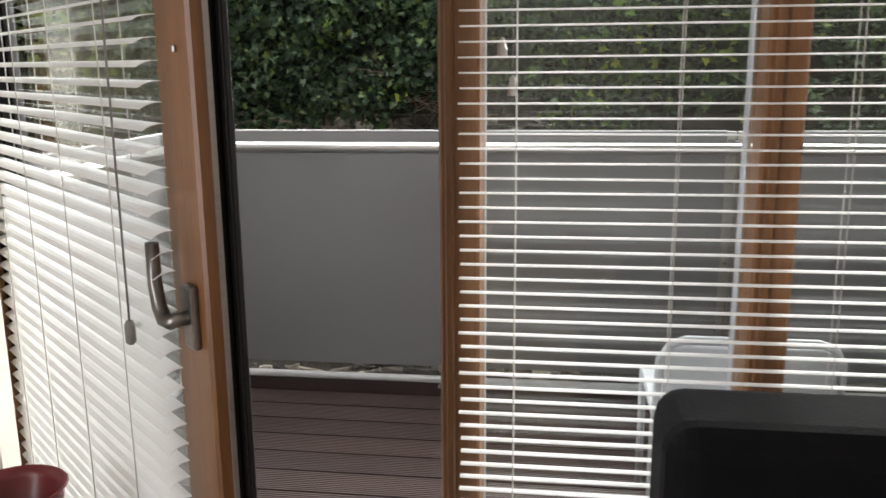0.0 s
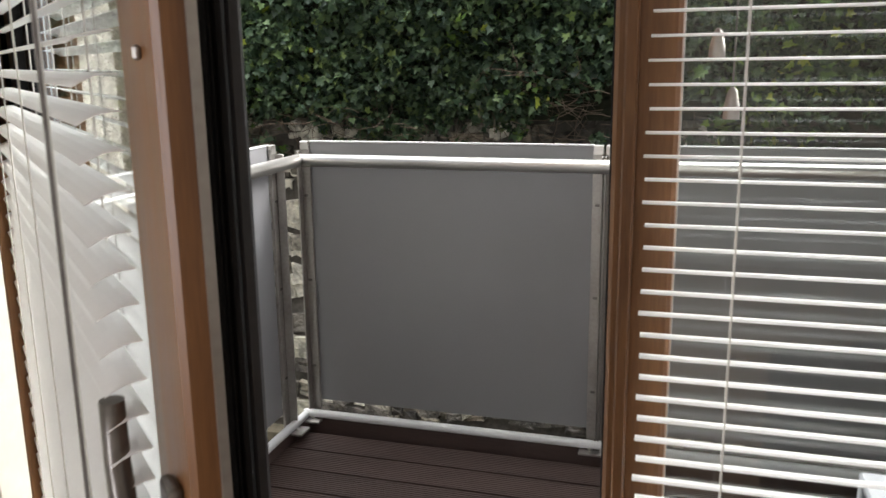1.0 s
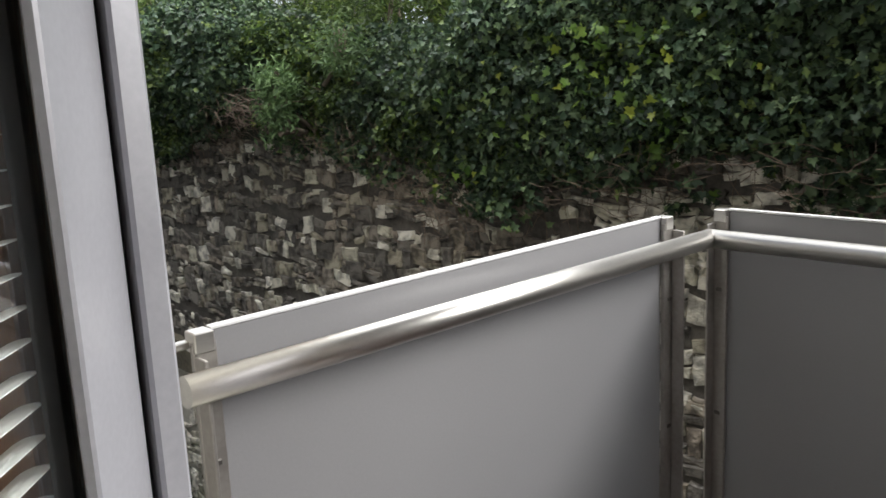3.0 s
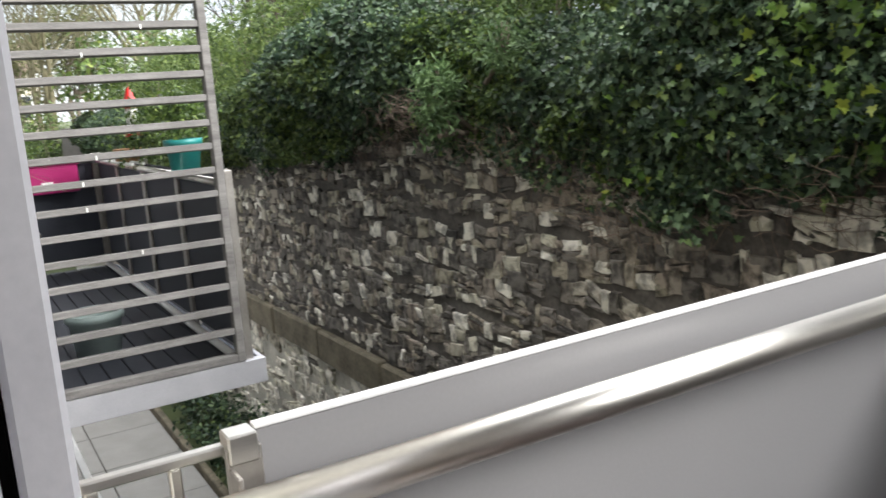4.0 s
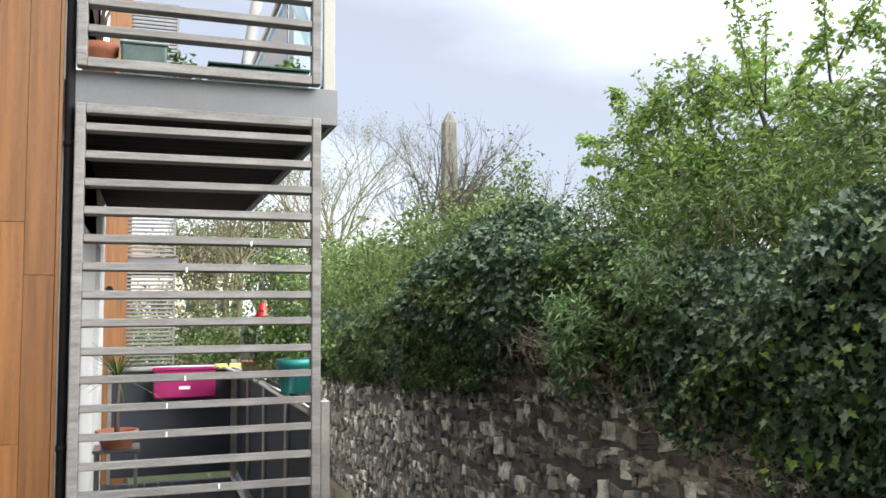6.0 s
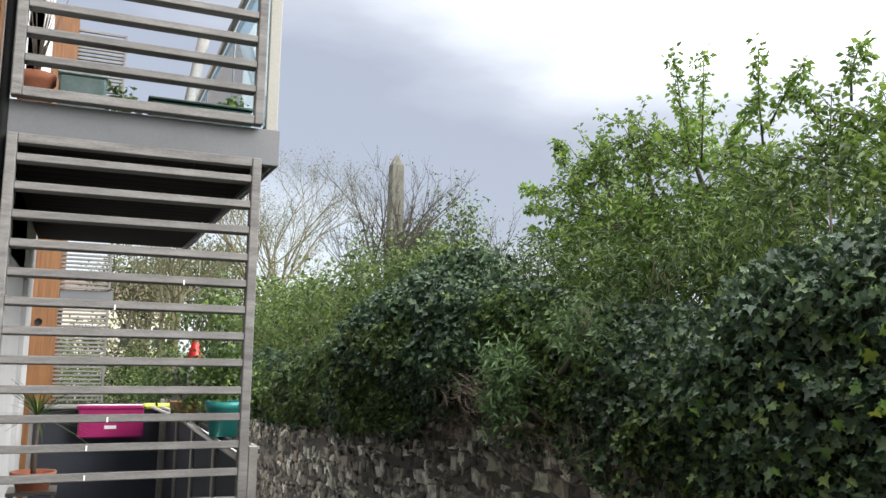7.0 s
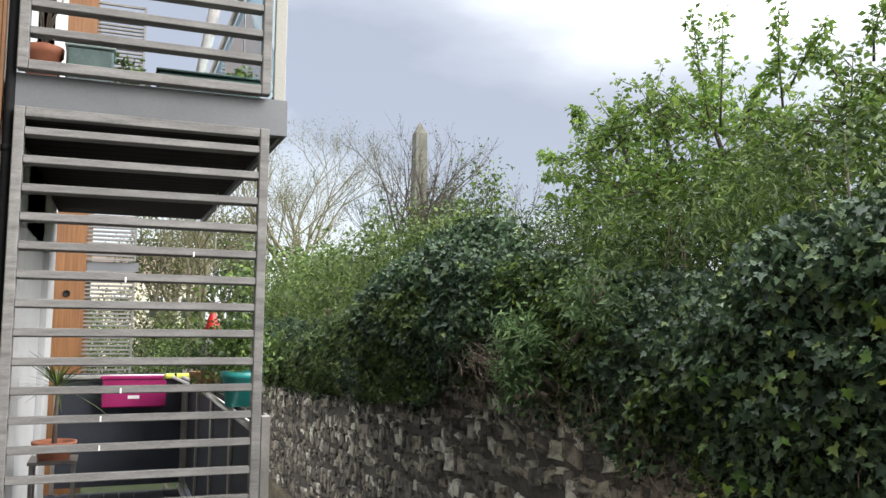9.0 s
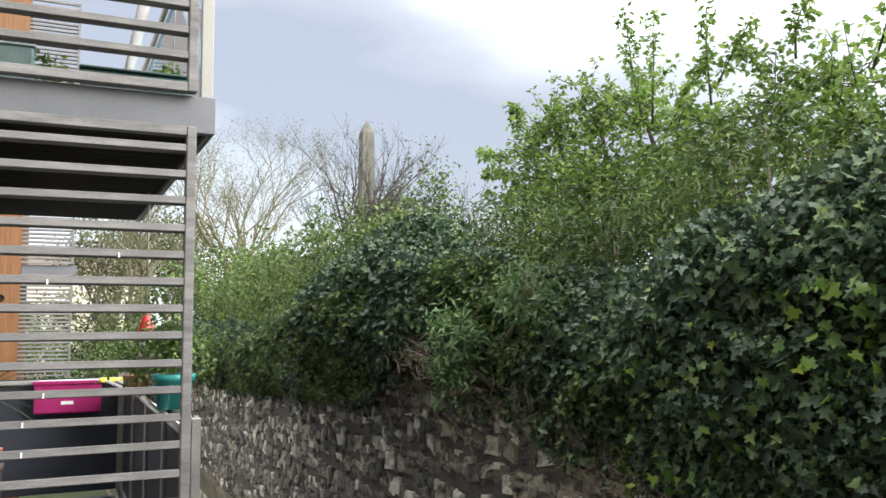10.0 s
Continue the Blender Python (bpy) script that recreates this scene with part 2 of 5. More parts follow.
YELLOW = surf("yellow_green_plastic", (0.55, 0.58, 0.05), (0.65, 0.68, 0.08), 6, 0.45, 0, 0.02)
WICKER = surf("wicker", (0.22, 0.11, 0.05), (0.42, 0.24, 0.12), 30, 0.8, 0, 0.6, fine=90)
DKGREEN = surf("dark_green_plastic", (0.012, 0.035, 0.03), (0.02, 0.055, 0.045), 6, 0.4, 0, 0.03)
MISTBOX = surf("misty_green_plastic", (0.10, 0.15, 0.145), (0.17, 0.23, 0.22), 9, 0.3, 0, 0.03)
PALETUB = surf("pale_green_tub", (0.30, 0.38, 0.36), (0.40, 0.48, 0.46), 6, 0.4, 0, 0.02)
MAROON = surf("maroon_glaze", (0.16, 0.03, 0.035), (0.24, 0.05, 0.05), 6, 0.3, 0, 0.03)
HOUSESTONE = surf("pale_house_stone", (0.50, 0.45, 0.36), (0.66, 0.60, 0.50), 0.8, 0.9, 0, 0.3, fine=6)
ROOFTILE = surf("brown_roof", (0.10, 0.07, 0.05), (0.17, 0.12, 0.09), 2, 0.8, 0, 0.5, fine=9)
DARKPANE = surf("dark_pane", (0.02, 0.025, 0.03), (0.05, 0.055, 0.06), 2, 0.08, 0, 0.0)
GLASS = clear_glass("window_glass")
GREENGLASS = clear_glass("balustrade_glass", (0.52, 0.74, 0.78), 1.15)
IVY = leafy("ivy_leaf", [(0.0, (0.020, 0.039, 0.026)), (0.45, (0.056, 0.096, 0.054)), (0.85, (0.105, 0.162, 0.080)), (0.96, (0.125, 0.185, 0.068)), (1.0, (0.20, 0.27, 0.075))], 0.46, 0.15, spec=0.3)
HEDGE = leafy("hedge_leaf", [(0.0, (0.030, 0.055, 0.016)), (0.5, (0.070, 0.115, 0.030)), (0.9, (0.13, 0.20, 0.045)), (1.0, (0.24, 0.30, 0.07))], 0.5, 0.3)
TREELEAF = leafy("young_leaf", [(0.0, (0.06, 0.115, 0.022)), (0.5, (0.125, 0.215, 0.040)), (1.0, (0.26, 0.35, 0.075))], 0.5, 0.45)
NEWLEAF = leafy("fresh_ivy_leaf", [(0.0, (0.06, 0.12, 0.025)), (0.7, (0.14, 0.24, 0.045)), (1.0, (0.30, 0.34, 0.05))], 0.42, 0.35)
SHRUB = leafy("light_shrub_leaf", [(0.0, (0.04, 0.068, 0.020)), (0.5, (0.085, 0.135, 0.036)), (1.0, (0.19, 0.25, 0.07))], 0.55, 0.35)
SPRIG = leafy("sage_leaf", [(0.0, (0.06, 0.11, 0.045)), (1.0, (0.16, 0.25, 0.095))], 0.6, 0.35)
HAZE = leafy("far_leaf", [(0.0, (0.07, 0.085, 0.035)), (0.6, (0.13, 0.14, 0.06)), (1.0, (0.20, 0.20, 0.10))], 0.7, 0.3)
RUBBLE = stony("rubble_stone", True)
RUBBLE_REST = stony("rubble_stone_mass", False)
RUBBLE_PALE = stony("limewashed_stone", False, True)
RUBBLE_WHITE = stony("pale_rubble_stone", True, True)


# ---- mesh tools ----
def box(bm, lo, hi, bev=0.0, seg=1, m=None):
    """A box between two corners, its edges rounded by bev."""
    lo, hi = Vector(lo), Vector(hi)
    mid, size = (lo + hi) / 2, hi - lo
    made = bmesh.ops.create_cube(bm, size=1.0)["verts"]
    for v in made:
        v.co = Vector((v.co.x * size.x, v.co.y * size.y, v.co.z * size.z)) + mid
    if bev:
        edges = list({e for v in made for e in v.link_edges})
        made = list({v for f in bmesh.ops.bevel(bm, geom=edges, offset=bev, segments=seg, affect="EDGES", profile=0.5)["faces"] for v in f.verts} | {v for v in made if v.is_valid})
    if m is not None:
        bmesh.ops.transform(bm, matrix=m, verts=made)
    return bm


def boxes(*items, bev=0.0, seg=1):
    bm = bmesh.new()
    for lo, hi in items:
        box(bm, lo, hi, bev, seg)
    return bm


def tube(bm, points, radii, sides=8, cap=True):
    """A round bar along points, with a radius for each of them."""
    points = [Vector(p) for p in points]
    if not hasattr(radii, "__len__"):
        radii = [radii] * len(points)
    rings, side = [], None
    for i, p in enumerate(points):
        along = (points[min(i + 1, len(points) - 1)] - points[max(i - 1, 0)]).normalized()
        if side is None:
            side = along.cross(Vector((0, 0, 1)) if abs(along.z) < 0.9 else Vector((1, 0, 0))).normalized()
        side = (side - along * side.dot(along)).normalized()
        up = along.cross(side)
        rings.append([bm.verts.new(p + radii[i] * (math.cos(a) * side + math.sin(a) * up)) for a in (2 * math.pi * k / sides for k in range(sides))])
    for a, b in zip(rings, rings[1:]):
        for k in range(sides):
            f = bm.faces.new((a[k], a[(k + 1) % sides], b[(k + 1) % sides], b[k]))
            f.smooth = True
    if cap:
        bm.faces.new(rings[0][::-1])
        bm.faces.new(rings[-1])
    return bm


def lathe(bm, profile, sides=24, at=(0, 0, 0)):
    """A turned body from (radius, height) pairs."""
    rings = [[bm.verts.new((at[0] + r * math.cos(2 * math.pi * k / sides), at[1] + r * math.sin(2 * math.pi * k / sides), at[2] + z)) for k in range(sides)] for r, z in profile]
    for a, b in zip(rings, rings[1:]):
        for k in range(sides):
            f = bm.faces.new((a[k], a[(k + 1) % sides], b[(k + 1) % sides], b[k]))
            f.smooth = True
    bm.faces.new(rings[0][::-1])
    bm.faces.new(rings[-1])
    return bm


def mesh_of(name, bm, material):
    bmesh.ops.recalc_face_normals(bm, faces=bm.faces)
    me = bpy.data.meshes.new(name)
    bm.to_mesh(me)
    bm.free()
    me.materials.append(material)
    return me


def part(name, bm, material, parent, label="", m=None):
    """One mesh object under a thing or a part."""
    me = bm if isinstance(bm, bpy.types.Mesh) else mesh_of(name, bm, material)
    ob = new(name, me)
    ob.parent = parent
    if m is not None:
        ob.matrix_basis = m
    return tagged(ob, label)


def thing(name, m, label, category, group="", kind=""):
    ob = new(name)
    ob.empty_display_size = 0.1
    ob.matrix_basis = m
    return tagged(ob, label, category, group, kind)


def solid(name, bm, material, label, category, kind="structure"):
    return tagged(new(name, mesh_of(name, bm, material)), label, category, "", kind)


def leaf_mesh(name, places, normals, sizes, shape, material, seed=0):
    """Many folded leaves joined in one mesh."""
    rng = np.random.default_rng(seed)
    n = len(places)
    if shape == "ivy":
        half = [(0, 0, 0), (0.36, -0.10, 0.10), (0.50, 0.26, 0.13), (0.30, 0.58, 0.06), (0, 1.0, -0.14)]
        polys = [(0, 1, 2, 3, 4), (0, 4, 7, 6, 5)]
        tmpl = np.array(half + [(-x, y, z) for x, y, z in half[1:4]], float)
    elif shape == "lobed":
        half = [(0, 0, 0), (0.20, -0.16, 0.05), (0.52, 0.0, 0.13), (0.32, 0.20, 0.06), (0.50, 0.50, 0.12), (0.20, 0.54, 0.03), (0, 1.0, -0.16)]
        polys = [(0, 1, 2, 3), (0, 3, 4, 5, 6), (0, 9, 8, 7), (0, 6, 11, 10, 9)]
        tmpl = np.array(half + [(-x, y, z) for x, y, z in half[1:6]], float)
    else:
        wide = {"oval": 0.30, "narrow": 0.13}[shape]
        tmpl = np.array([(0, 0, 0), (wide, 0.45, 0.10), (0, 1.0, -0.10), (-wide, 0.45, 0.10)], float)
        polys = [(0, 1, 2), (0, 2, 3)]
    nrm = normals / np.linalg.norm(normals, axis=1, keepdims=True)
    spin = rng.normal(size=(n, 3)) + np.array([0, 0, -0.6])
    tip = spin - nrm * np.sum(spin * nrm, axis=1, keepdims=True)
    tip /= np.linalg.norm(tip, axis=1, keepdims=True)
    side = np.cross(tip, nrm)
    k = len(tmpl)
    co = places[:, None, :] + sizes[:, None, None] * (tmpl[None, :, 0:1] * side[:, None, :] + tmpl[None, :, 1:2] * tip[:, None, :] + tmpl[None, :, 2:3] * nrm[:, None, :])
    loops = np.concatenate([np.array(p) for p in polys])
    idx = (np.arange(n)[:, None] * k + loops[None, :]).ravel()
    count = np.tile([len(p) for p in polys], n)
    me = bpy.data.meshes.new(name)
    me.vertices.add(n * k)
    me.vertices.foreach_set("co", co.ravel())
    me.loops.add(len(idx))
    me.loops.foreach_set("vertex_index", idx)
    me.polygons.add(len(count))
    me.polygons.foreach_set("loop_start", np.concatenate([[0], np.cumsum(count)[:-1]]))
    me.polygons.foreach_set("loop_total", count)
    me.update(calc_edges=True)
    me.validate()
    me.materials.append(material)
    return me


def waves(a, b, seed):
    """Smooth noise of two coordinates, about -1 to 1."""
    rng = np.random.default_rng(seed)
    out = np.zeros_like(a, dtype=float)
    for k in range(9):
        f = 0.8 * 1.45 ** k
        th = rng.uniform(0, math.pi)
        out += np.sin(f * (a * np.cos(th) + b * np.sin(th) * 1.4) * 2 + rng.uniform(0, 7)) / (1 + 0.45 * k)
    return out / 2.6


# ---- ground ----
bm = bmesh.new()
profile = [(-300, -2.7), (5.3, -2.7), (5.3, 0.85), (9, 0.9), (300, 1.2)]
rows = [[bm.verts.new((x, y, z)) for y, z in profile] for x in (-500, -60, -20, 0, 20, 300)]
for a, b in zip(rows, rows[1:]):
    for i in range(len(profile) - 1):
        bm.faces.new((a[i], b[i], b[i + 1], a[i + 1]))
solid("ground", bm, GRASS, "rough ground that steps up behind the stone wall", "ground")

# ---- our building ----
def facade(name, spans, material, label):
    bm = bmesh.new()
    for lo, hi in spans:
        box(bm, lo, hi)
    return solid(name, bm, material, label, "wall")


TOP = 8.2
facade("wall_window_side", [((-1.05, 1.72, -2.7), (-0.986, 1.885, TOP)), ((-0.985, 1.72, 2.26), (3.2, 1.94, TOP)), ((2.70, 1.72, -2.7), (3.2, 1.94, 2.26)),
                            ((-0.985, 1.72, -2.7), (2.70, 1.94, -0.02))], PLASTER, "cream plastered wall round the glazed balcony door")
facade("wall_door_reveal", [((-1.05, 1.655, 0.0), (-0.81, 1.719, 2.42))], PLASTER, "cream plastered return beside the door")
# opening added in the side wall for the fill lamp
facade("wall_room_left", [((-1.25, -3.2, -0.1), (-1.05, -1.47, 2.6)), ((-1.25, -0.53, -0.1), (-1.05, 1.87, 2.6)), ((-1.25, -1.47, -0.1), (-1.05, -0.53, 0.43)), ((-1.25, -1.47, 2.17), (-1.05, -0.53, 2.6))], PLASTER, "cream plastered side wall of the room with an added opening for the fill lamp")
facade("wall_room_back", [((-1.05, -3.2, -0.1), (3.2, -3.0, 2.6))], PLASTER, "cream plastered back wall of the room")
facade("wall_room_right", [((3.2, -3.2, -0.1), (3.4, 1.94, 2.6))], PLASTER, "cream plastered side wall of the room")
# unseen walls added on the right to keep sky light off the panels
facade("wall_sky_block", [((3.6, 1.74, -2.7), (16.0, 1.94, TOP)), ((3.42, 1.942, -2.7), (3.6, 3.62, TOP))], RENDER, "added unseen cream wall on the right that blocks sky light")
solid("ceiling", boxes(((-1.05, -3.0, 2.42), (3.2, 1.72, 2.55))), PLASTER, "plain white plaster ceiling", "ceiling")
solid("floor", boxes(((-1.05, -3.0, -0.12), (3.2, 1.72, 0.0))), FLOORWOOD, "brown laminate floor of the room", "floor")
facade("wall_recess", [((-4.95, 1.05, -2.7), (-3.97, 1.25, TOP)), ((-2.5, 1.05, -2.7), (-1.25, 1.25, TOP)), ((-3.97, 1.05, -2.7), (-2.5, 1.25, 0.58)),
                       ((-3.97, 1.05, 2.37), (-2.5, 1.25, TOP))], RENDER, "cream rendered wall with a window")
facade("wall_bay_side", [((-5.13, 1.05, -2.7), (-4.975, 2.028, TOP))], CEDAR, "timber-clad side wall of the neighbouring bay")
facade("wall_bay_front", [((-9.25, 1.90, -2.7), (-8.6, 2.04, TOP)), ((-7.9, 1.90, -2.7), (-6.5, 2.04, TOP)), ((-5.5, 1.90, -2.7), (-5.13, 2.04, TOP)),
                          ((-8.6, 1.90, -2.7), (-5.5, 2.04, 0.05)), ((-8.6, 1.90, 2.15), (-5.5, 2.04, TOP))], WHITEWALL, "white rendered bay wall with window openings")
facade("wall_bay_far_side", [((-9.40, 1.10, -2.7), (-9.25, 2.04, TOP))], WHITEWALL, "white rendered end wall of the bay")
facade("wall_far_recess", [((-18.5, 1.10, -2.7), (-9.40, 1.30, TOP))], WHITEWALL, "white rendered wall further along the terrace")
facade("wall_far_bay", [((-23.0, 1.30, -2.7), (-18.55, 2.05, TOP))], CEDAR, "timber-clad bay further along the terrace")


def window_unit(name, x0, x1, y, z0, z1, label, blinds=False):
    """A grey window set in a wall that faces +y."""
    w = thing(name, pose(x0, y, z0), label, "window", kind="structure")
    sx, sz, f = x1 - x0, z1 - z0, 0.06
    part("window_frame", boxes(((0, -0.05, 0), (f, 0, sz)), ((sx - f, -0.05, 0), (sx, 0, sz)), ((f, -0.05, 0), (sx - f, 0, f)), ((f, -0.05, sz - f), (sx - f, 0, sz))), ALU, w)
    part("pane", boxes(((f, -0.035, f), (sx - f, -0.025, sz - f))), GLASS, w).visible_shadow = False
    # dark sheet behind the glass stands for the shaded room
    part("dark_room_sheet", boxes(((f, -0.09, f), (sx - f, -0.08, sz - f))), DARKPANE, w)
    return w


w1 = window_unit("window_1", -3.97, -2.5, 1.19, 0.58, 2.37, "grey-framed window in the cream wall")
part("window_sill", boxes(((-0.09, 0.005, 0.001), (1.56, 0.21, 0.035)), bev=0.006), ALU, w1, "projecting grey metal sill")
window_unit("window_2", -8.6, -7.9, 2.0, 0.05, 2.15, "grey-framed balcony door of the neighbouring bay")
window_unit("window_3", -6.5, -5.5, 2.0, 0.05, 2.15, "grey-framed window of the neighbouring bay")

# ---- balcony door and glazing ----
g = thing("window_4", pose(0, 0, 0), "wooden balcony glazing with fixed panes and grey metal outside", "window", kind="structure")


def post(name, x0, x1, label):
    p = part(name, boxes(((x0, 1.76, 0.0), (x1, 1.885, 2.26)), bev=0.006), OAK, g, label)
    part("stop_bead", boxes(((x0 + 0.014, 1.7475, 0.0), (x0 + 0.032, 1.7595, 2.26)), bev=0.003), OAK, p)
    part("gasket", boxes(((x0 + 0.004, 1.885, 0.0), (x1 - 0.004, 1.902, 2.26))), BLACK, p)
    part("metal_cladding", boxes(((x0, 1.902, 0.0), (x1, 1.945, 2.26)), bev=0.004), ALU, p)
    return p


jl = part("jamb", boxes(((-0.985, 1.76, 0.0), (-0.925, 1.903, 2.26)), bev=0.006), OAK, g, "brown wooden door jamb")
part("gasket", boxes(((-0.98, 1.904, 0.0), (-0.862, 1.911, 2.26))), BLACK, jl)
part("metal_cladding", boxes(((-0.985, 1.912, 0.0), (-0.839, 1.943, 2.26)), bev=0.004), ALU, jl)
part("casing", boxes(((-0.985, 1.7205, 0.0), (-0.845, 1.7595, 2.26)), ((-0.92, 1.7596, 0.0), (-0.85, 1.80, 2.26)), bev=0.005), OAK, jl, "brown wooden casing beside the hinges")
post("jamb", 0.185, 0.27, "brown wooden jamb beside the door opening")
part("weather_strip", boxes(((0.176, 1.83, 0.0), (0.1845, 1.90, 2.20)), bev=0.002), BLACK, g, "black rubber weather strip")
post("mullion", 0.825, 0.905, "brown wooden mullion")
post("mullion", 1.75, 1.85, "brown wooden mullion")
post("jamb", 2.63, 2.698, "brown wooden jamb")
for x0, x1 in ((0.27, 0.825), (0.905, 1.75), (1.85, 2.63)):
    part("bottom_rail", boxes(((x0, 1.78, 0.0), (x1, 1.93, 0.09)), bev=0.005), OAK, g)
    part("top_rail", boxes(((x0, 1.78, 2.17), (x1, 1.93, 2.258)), bev=0.005), OAK, g)
    part("pane", boxes(((x0, 1.845, 0.09), (x1, 1.853, 2.17))), GLASS, g).visible_shadow = False
part("threshold", boxes(((-0.914, 1.78, 0.0), (0.175, 1.925, 0.035)), bev=0.006), ALU, g, "grey metal door threshold")
part("head", boxes(((-0.914, 1.76, 2.201), (0.1845, 1.925, 2.258)), bev=0.006), OAK, g)

# the open leaf, hinged beside the left jamb and swung into the room
LEAF = 1.158
leaf = thing("door_1", Matrix.Translation((-0.906, 1.889, 0.0)) @ Matrix.Rotation(radians(-42.4), 4, "Z"), "open glazed wooden balcony door with grey metal outside", "door", kind="structure")
H0, H1, ST = 0.05, 2.19, 0.115
for a, b in ((0.0, ST), (LEAF - ST, LEAF)):
    st = part("stile", boxes(((max(a, 0.012), 0.0, H0), (b, 0.030, H1)), bev=0.005), OAK, leaf, "brown wooden stile")
    if a == 0:
        part("gasket", boxes(((0.028, 0.030, H0), (b - 0.010, 0.036, H1))), BLACK, st)
        part("metal_cladding", boxes(((0.03, 0.036, H0), (b + 0.034, 0.050, H1)), bev=0.003), ALU, st)
    else:
        part("rebate", boxes(((a + 0.01, 0.0305, H0), (b - 0.004, 0.037, H1)), ((a + 0.01, 0.0375, H0), (b - 0.010, 0.043, H1)), bev=0.002), BLACK, st, "black rubber rebate of the door edge")
        part("gasket", boxes(((a + 0.02, 0.0435, H0), (b - 0.002, 0.050, H1)), bev=0.003), BLACK, st)
        part("metal_cladding", boxes(((a - 0.02, 0.0505, H0), (b - 0.006, 0.063, H1)), bev=0.003), DARKALU, st, "dark grey metal cladding")
for a, b in ((H0, H0 + 0.10), (H1 - 0.09, H1)):
    rl = part("rail", boxes(((ST, 0.0, a), (LEAF - ST, 0.030, b)), bev=0.004), OAK, leaf, "brown wooden rail")
    part("metal_cladding", boxes(((ST, 0.032, a), (LEAF - ST, 0.050, b)), bev=0.003), ALU, rl)
for a, b in ((ST, ST + 0.022),):
    part("glazing_bead", boxes(((a, -0.002, H0 + 0.1), (b, 0.0155, H1 - 0.09))), BLACK, leaf)
part("edge_strip", boxes(((LEAF, 0.022, H0), (LEAF + 0.003, 0.0295, H1))), STEEL_DULL, leaf, "dull steel lock strip in the door edge")
part("pane", boxes(((ST, 0.016, H0 + 0.10), (LEAF - ST, 0.024, H1 - 0.09))), GLASS, leaf).visible_shadow = False
HZ = 1.055
hd = part("handle", boxes(((LEAF - 0.060, -0.012, HZ - 0.048), (LEAF - 0.024, 0.0, HZ + 0.048)), bev=0.005, seg=2), BRONZE, leaf, "dark bronze lever handle turned up")
bm = bmesh.new()
cx = LEAF - 0.042
tube(bm, [(cx, -0.010, HZ), (cx, -0.026, HZ), (cx - 0.008, -0.034, HZ - 0.004), (cx - 0.024, -0.036, HZ - 0.004), (cx - 0.040, -0.036, HZ + 0.012), (cx - 0.050, -0.036, HZ + 0.048), (cx - 0.049, -0.036, HZ + 0.105)],
     [0.011, 0.011, 0.0115, 0.0115, 0.011, 0.0105, 0.010], 12)
part("lever", bm, BRONZE, hd)
part("latch_hook", boxes(((LEAF - 0.045, -0.006, 1.423), (LEAF - 0.038, 0.0, 1.434)), bev=0.002), STEEL_DULL, leaf)
for z in (1.03, 1.09):
    part("hinge_cap", boxes(((-0.01, -0.02, z - 0.018), (0.02, 0.012, z + 0.018)), bev=0.004), WHITE, leaf, "white hinge cap")


# ---- blinds ----
def slat_mesh(length, width=0.034, drop=0.004, tilt=0.0):
    bm = bmesh.new()
    n = 4
    rows = []
    for x in (0.0, length):
        row = []
        for s in (0, 1):
            for i in range(n + 1):
                u = i / n * 2 - 1
                v = Vector((x, u * width / 2, drop * (1 - u * u) - s * 0.0007))
                v = Matrix.Rotation(tilt, 3, "X") @ v
                row.append(bm.verts.new(v))
        rows.append(row)
    a, b = rows
    ring = list(range(n + 1)) + list(range(2 * n + 1, n, -1))
    for i, j in zip(ring, ring[1:] + ring[:1]):
        bm.faces.new((a[i], a[j], b[j], b[i]))
    bm.faces.new([a[i] for i in ring])
    bm.faces.new([b[i] for i in ring][::-1])
    return mesh_of("slat", bm, SLAT)


def blind(name, m, length, z0, z1, cords, tilt, label, pull=None, width=0.034):
    b = thing(name, m, label, "blind")
    me = slat_mesh(length, width, 0.003, tilt)
    rnd = random.Random(length)
    z = z0
    while z < z1:
        part("slat", me, SLAT, b, m=Matrix.Translation((rnd.uniform(-0.003, 0.003), 0, z)) @ Matrix.Rotation(rnd.uniform(-0.002, 0.002), 4, "Y"))
        z += 0.0298
    part("head_rail", boxes(((0, -0.02, z1), (length, 0.02, z1 + 0.04)), bev=0.002), SLAT, b)
    part("bottom_rail", boxes(((0, -0.017, z0 - 0.03), (length, 0.017, z0 - 0.014)), bev=0.003), SLAT, b)
    for x in cords:
        bm = bmesh.new()
        for y in (-0.0185, 0.0185):
            tube(bm, [(x, y, z0 - 0.02), (x, y, z1)], 0.0011, 5)
        part("ladder_cord", bm, CORD, b)
    if pull:
        x, zl = pull
        bm = bmesh.new()
        tube(bm, [(x, -0.028, zl), (x + 0.004, -0.028, (zl + z1) / 2), (x, -0.024, z1)], 0.0018, 6)
        pc = part("pull_cord", bm, GREYCORD, b, "grey pull cord")
        bm = bmesh.new()
        lathe(bm, [(0.004, 0.0), (0.008, 0.004), (0.008, 0.030), (0.005, 0.038)], 10, (x, -0.028, zl - 0.036))
        part("cord_weight", bm, GREYCORD, pc)
    return b


blind("venetian_blind", Matrix.Translation((0.232, 1.725, 0)), 2.42, 0.1346, 2.20, (0.115, 0.43, 0.75, 1.2, 1.65, 2.1), radians(0),
      "white venetian blind with open slats before the fixed window", width=0.019)
blind("venetian_blind", leaf.matrix_basis @ Matrix.Translation((0.115, -0.026, 0)), LEAF - 0.195, 0.16, 2.08, (0.12, 0.34, 0.58, 0.82), radians(15),
      "white venetian blind with open slats on the balcony door", pull=(LEAF - 0.275, 1.03))

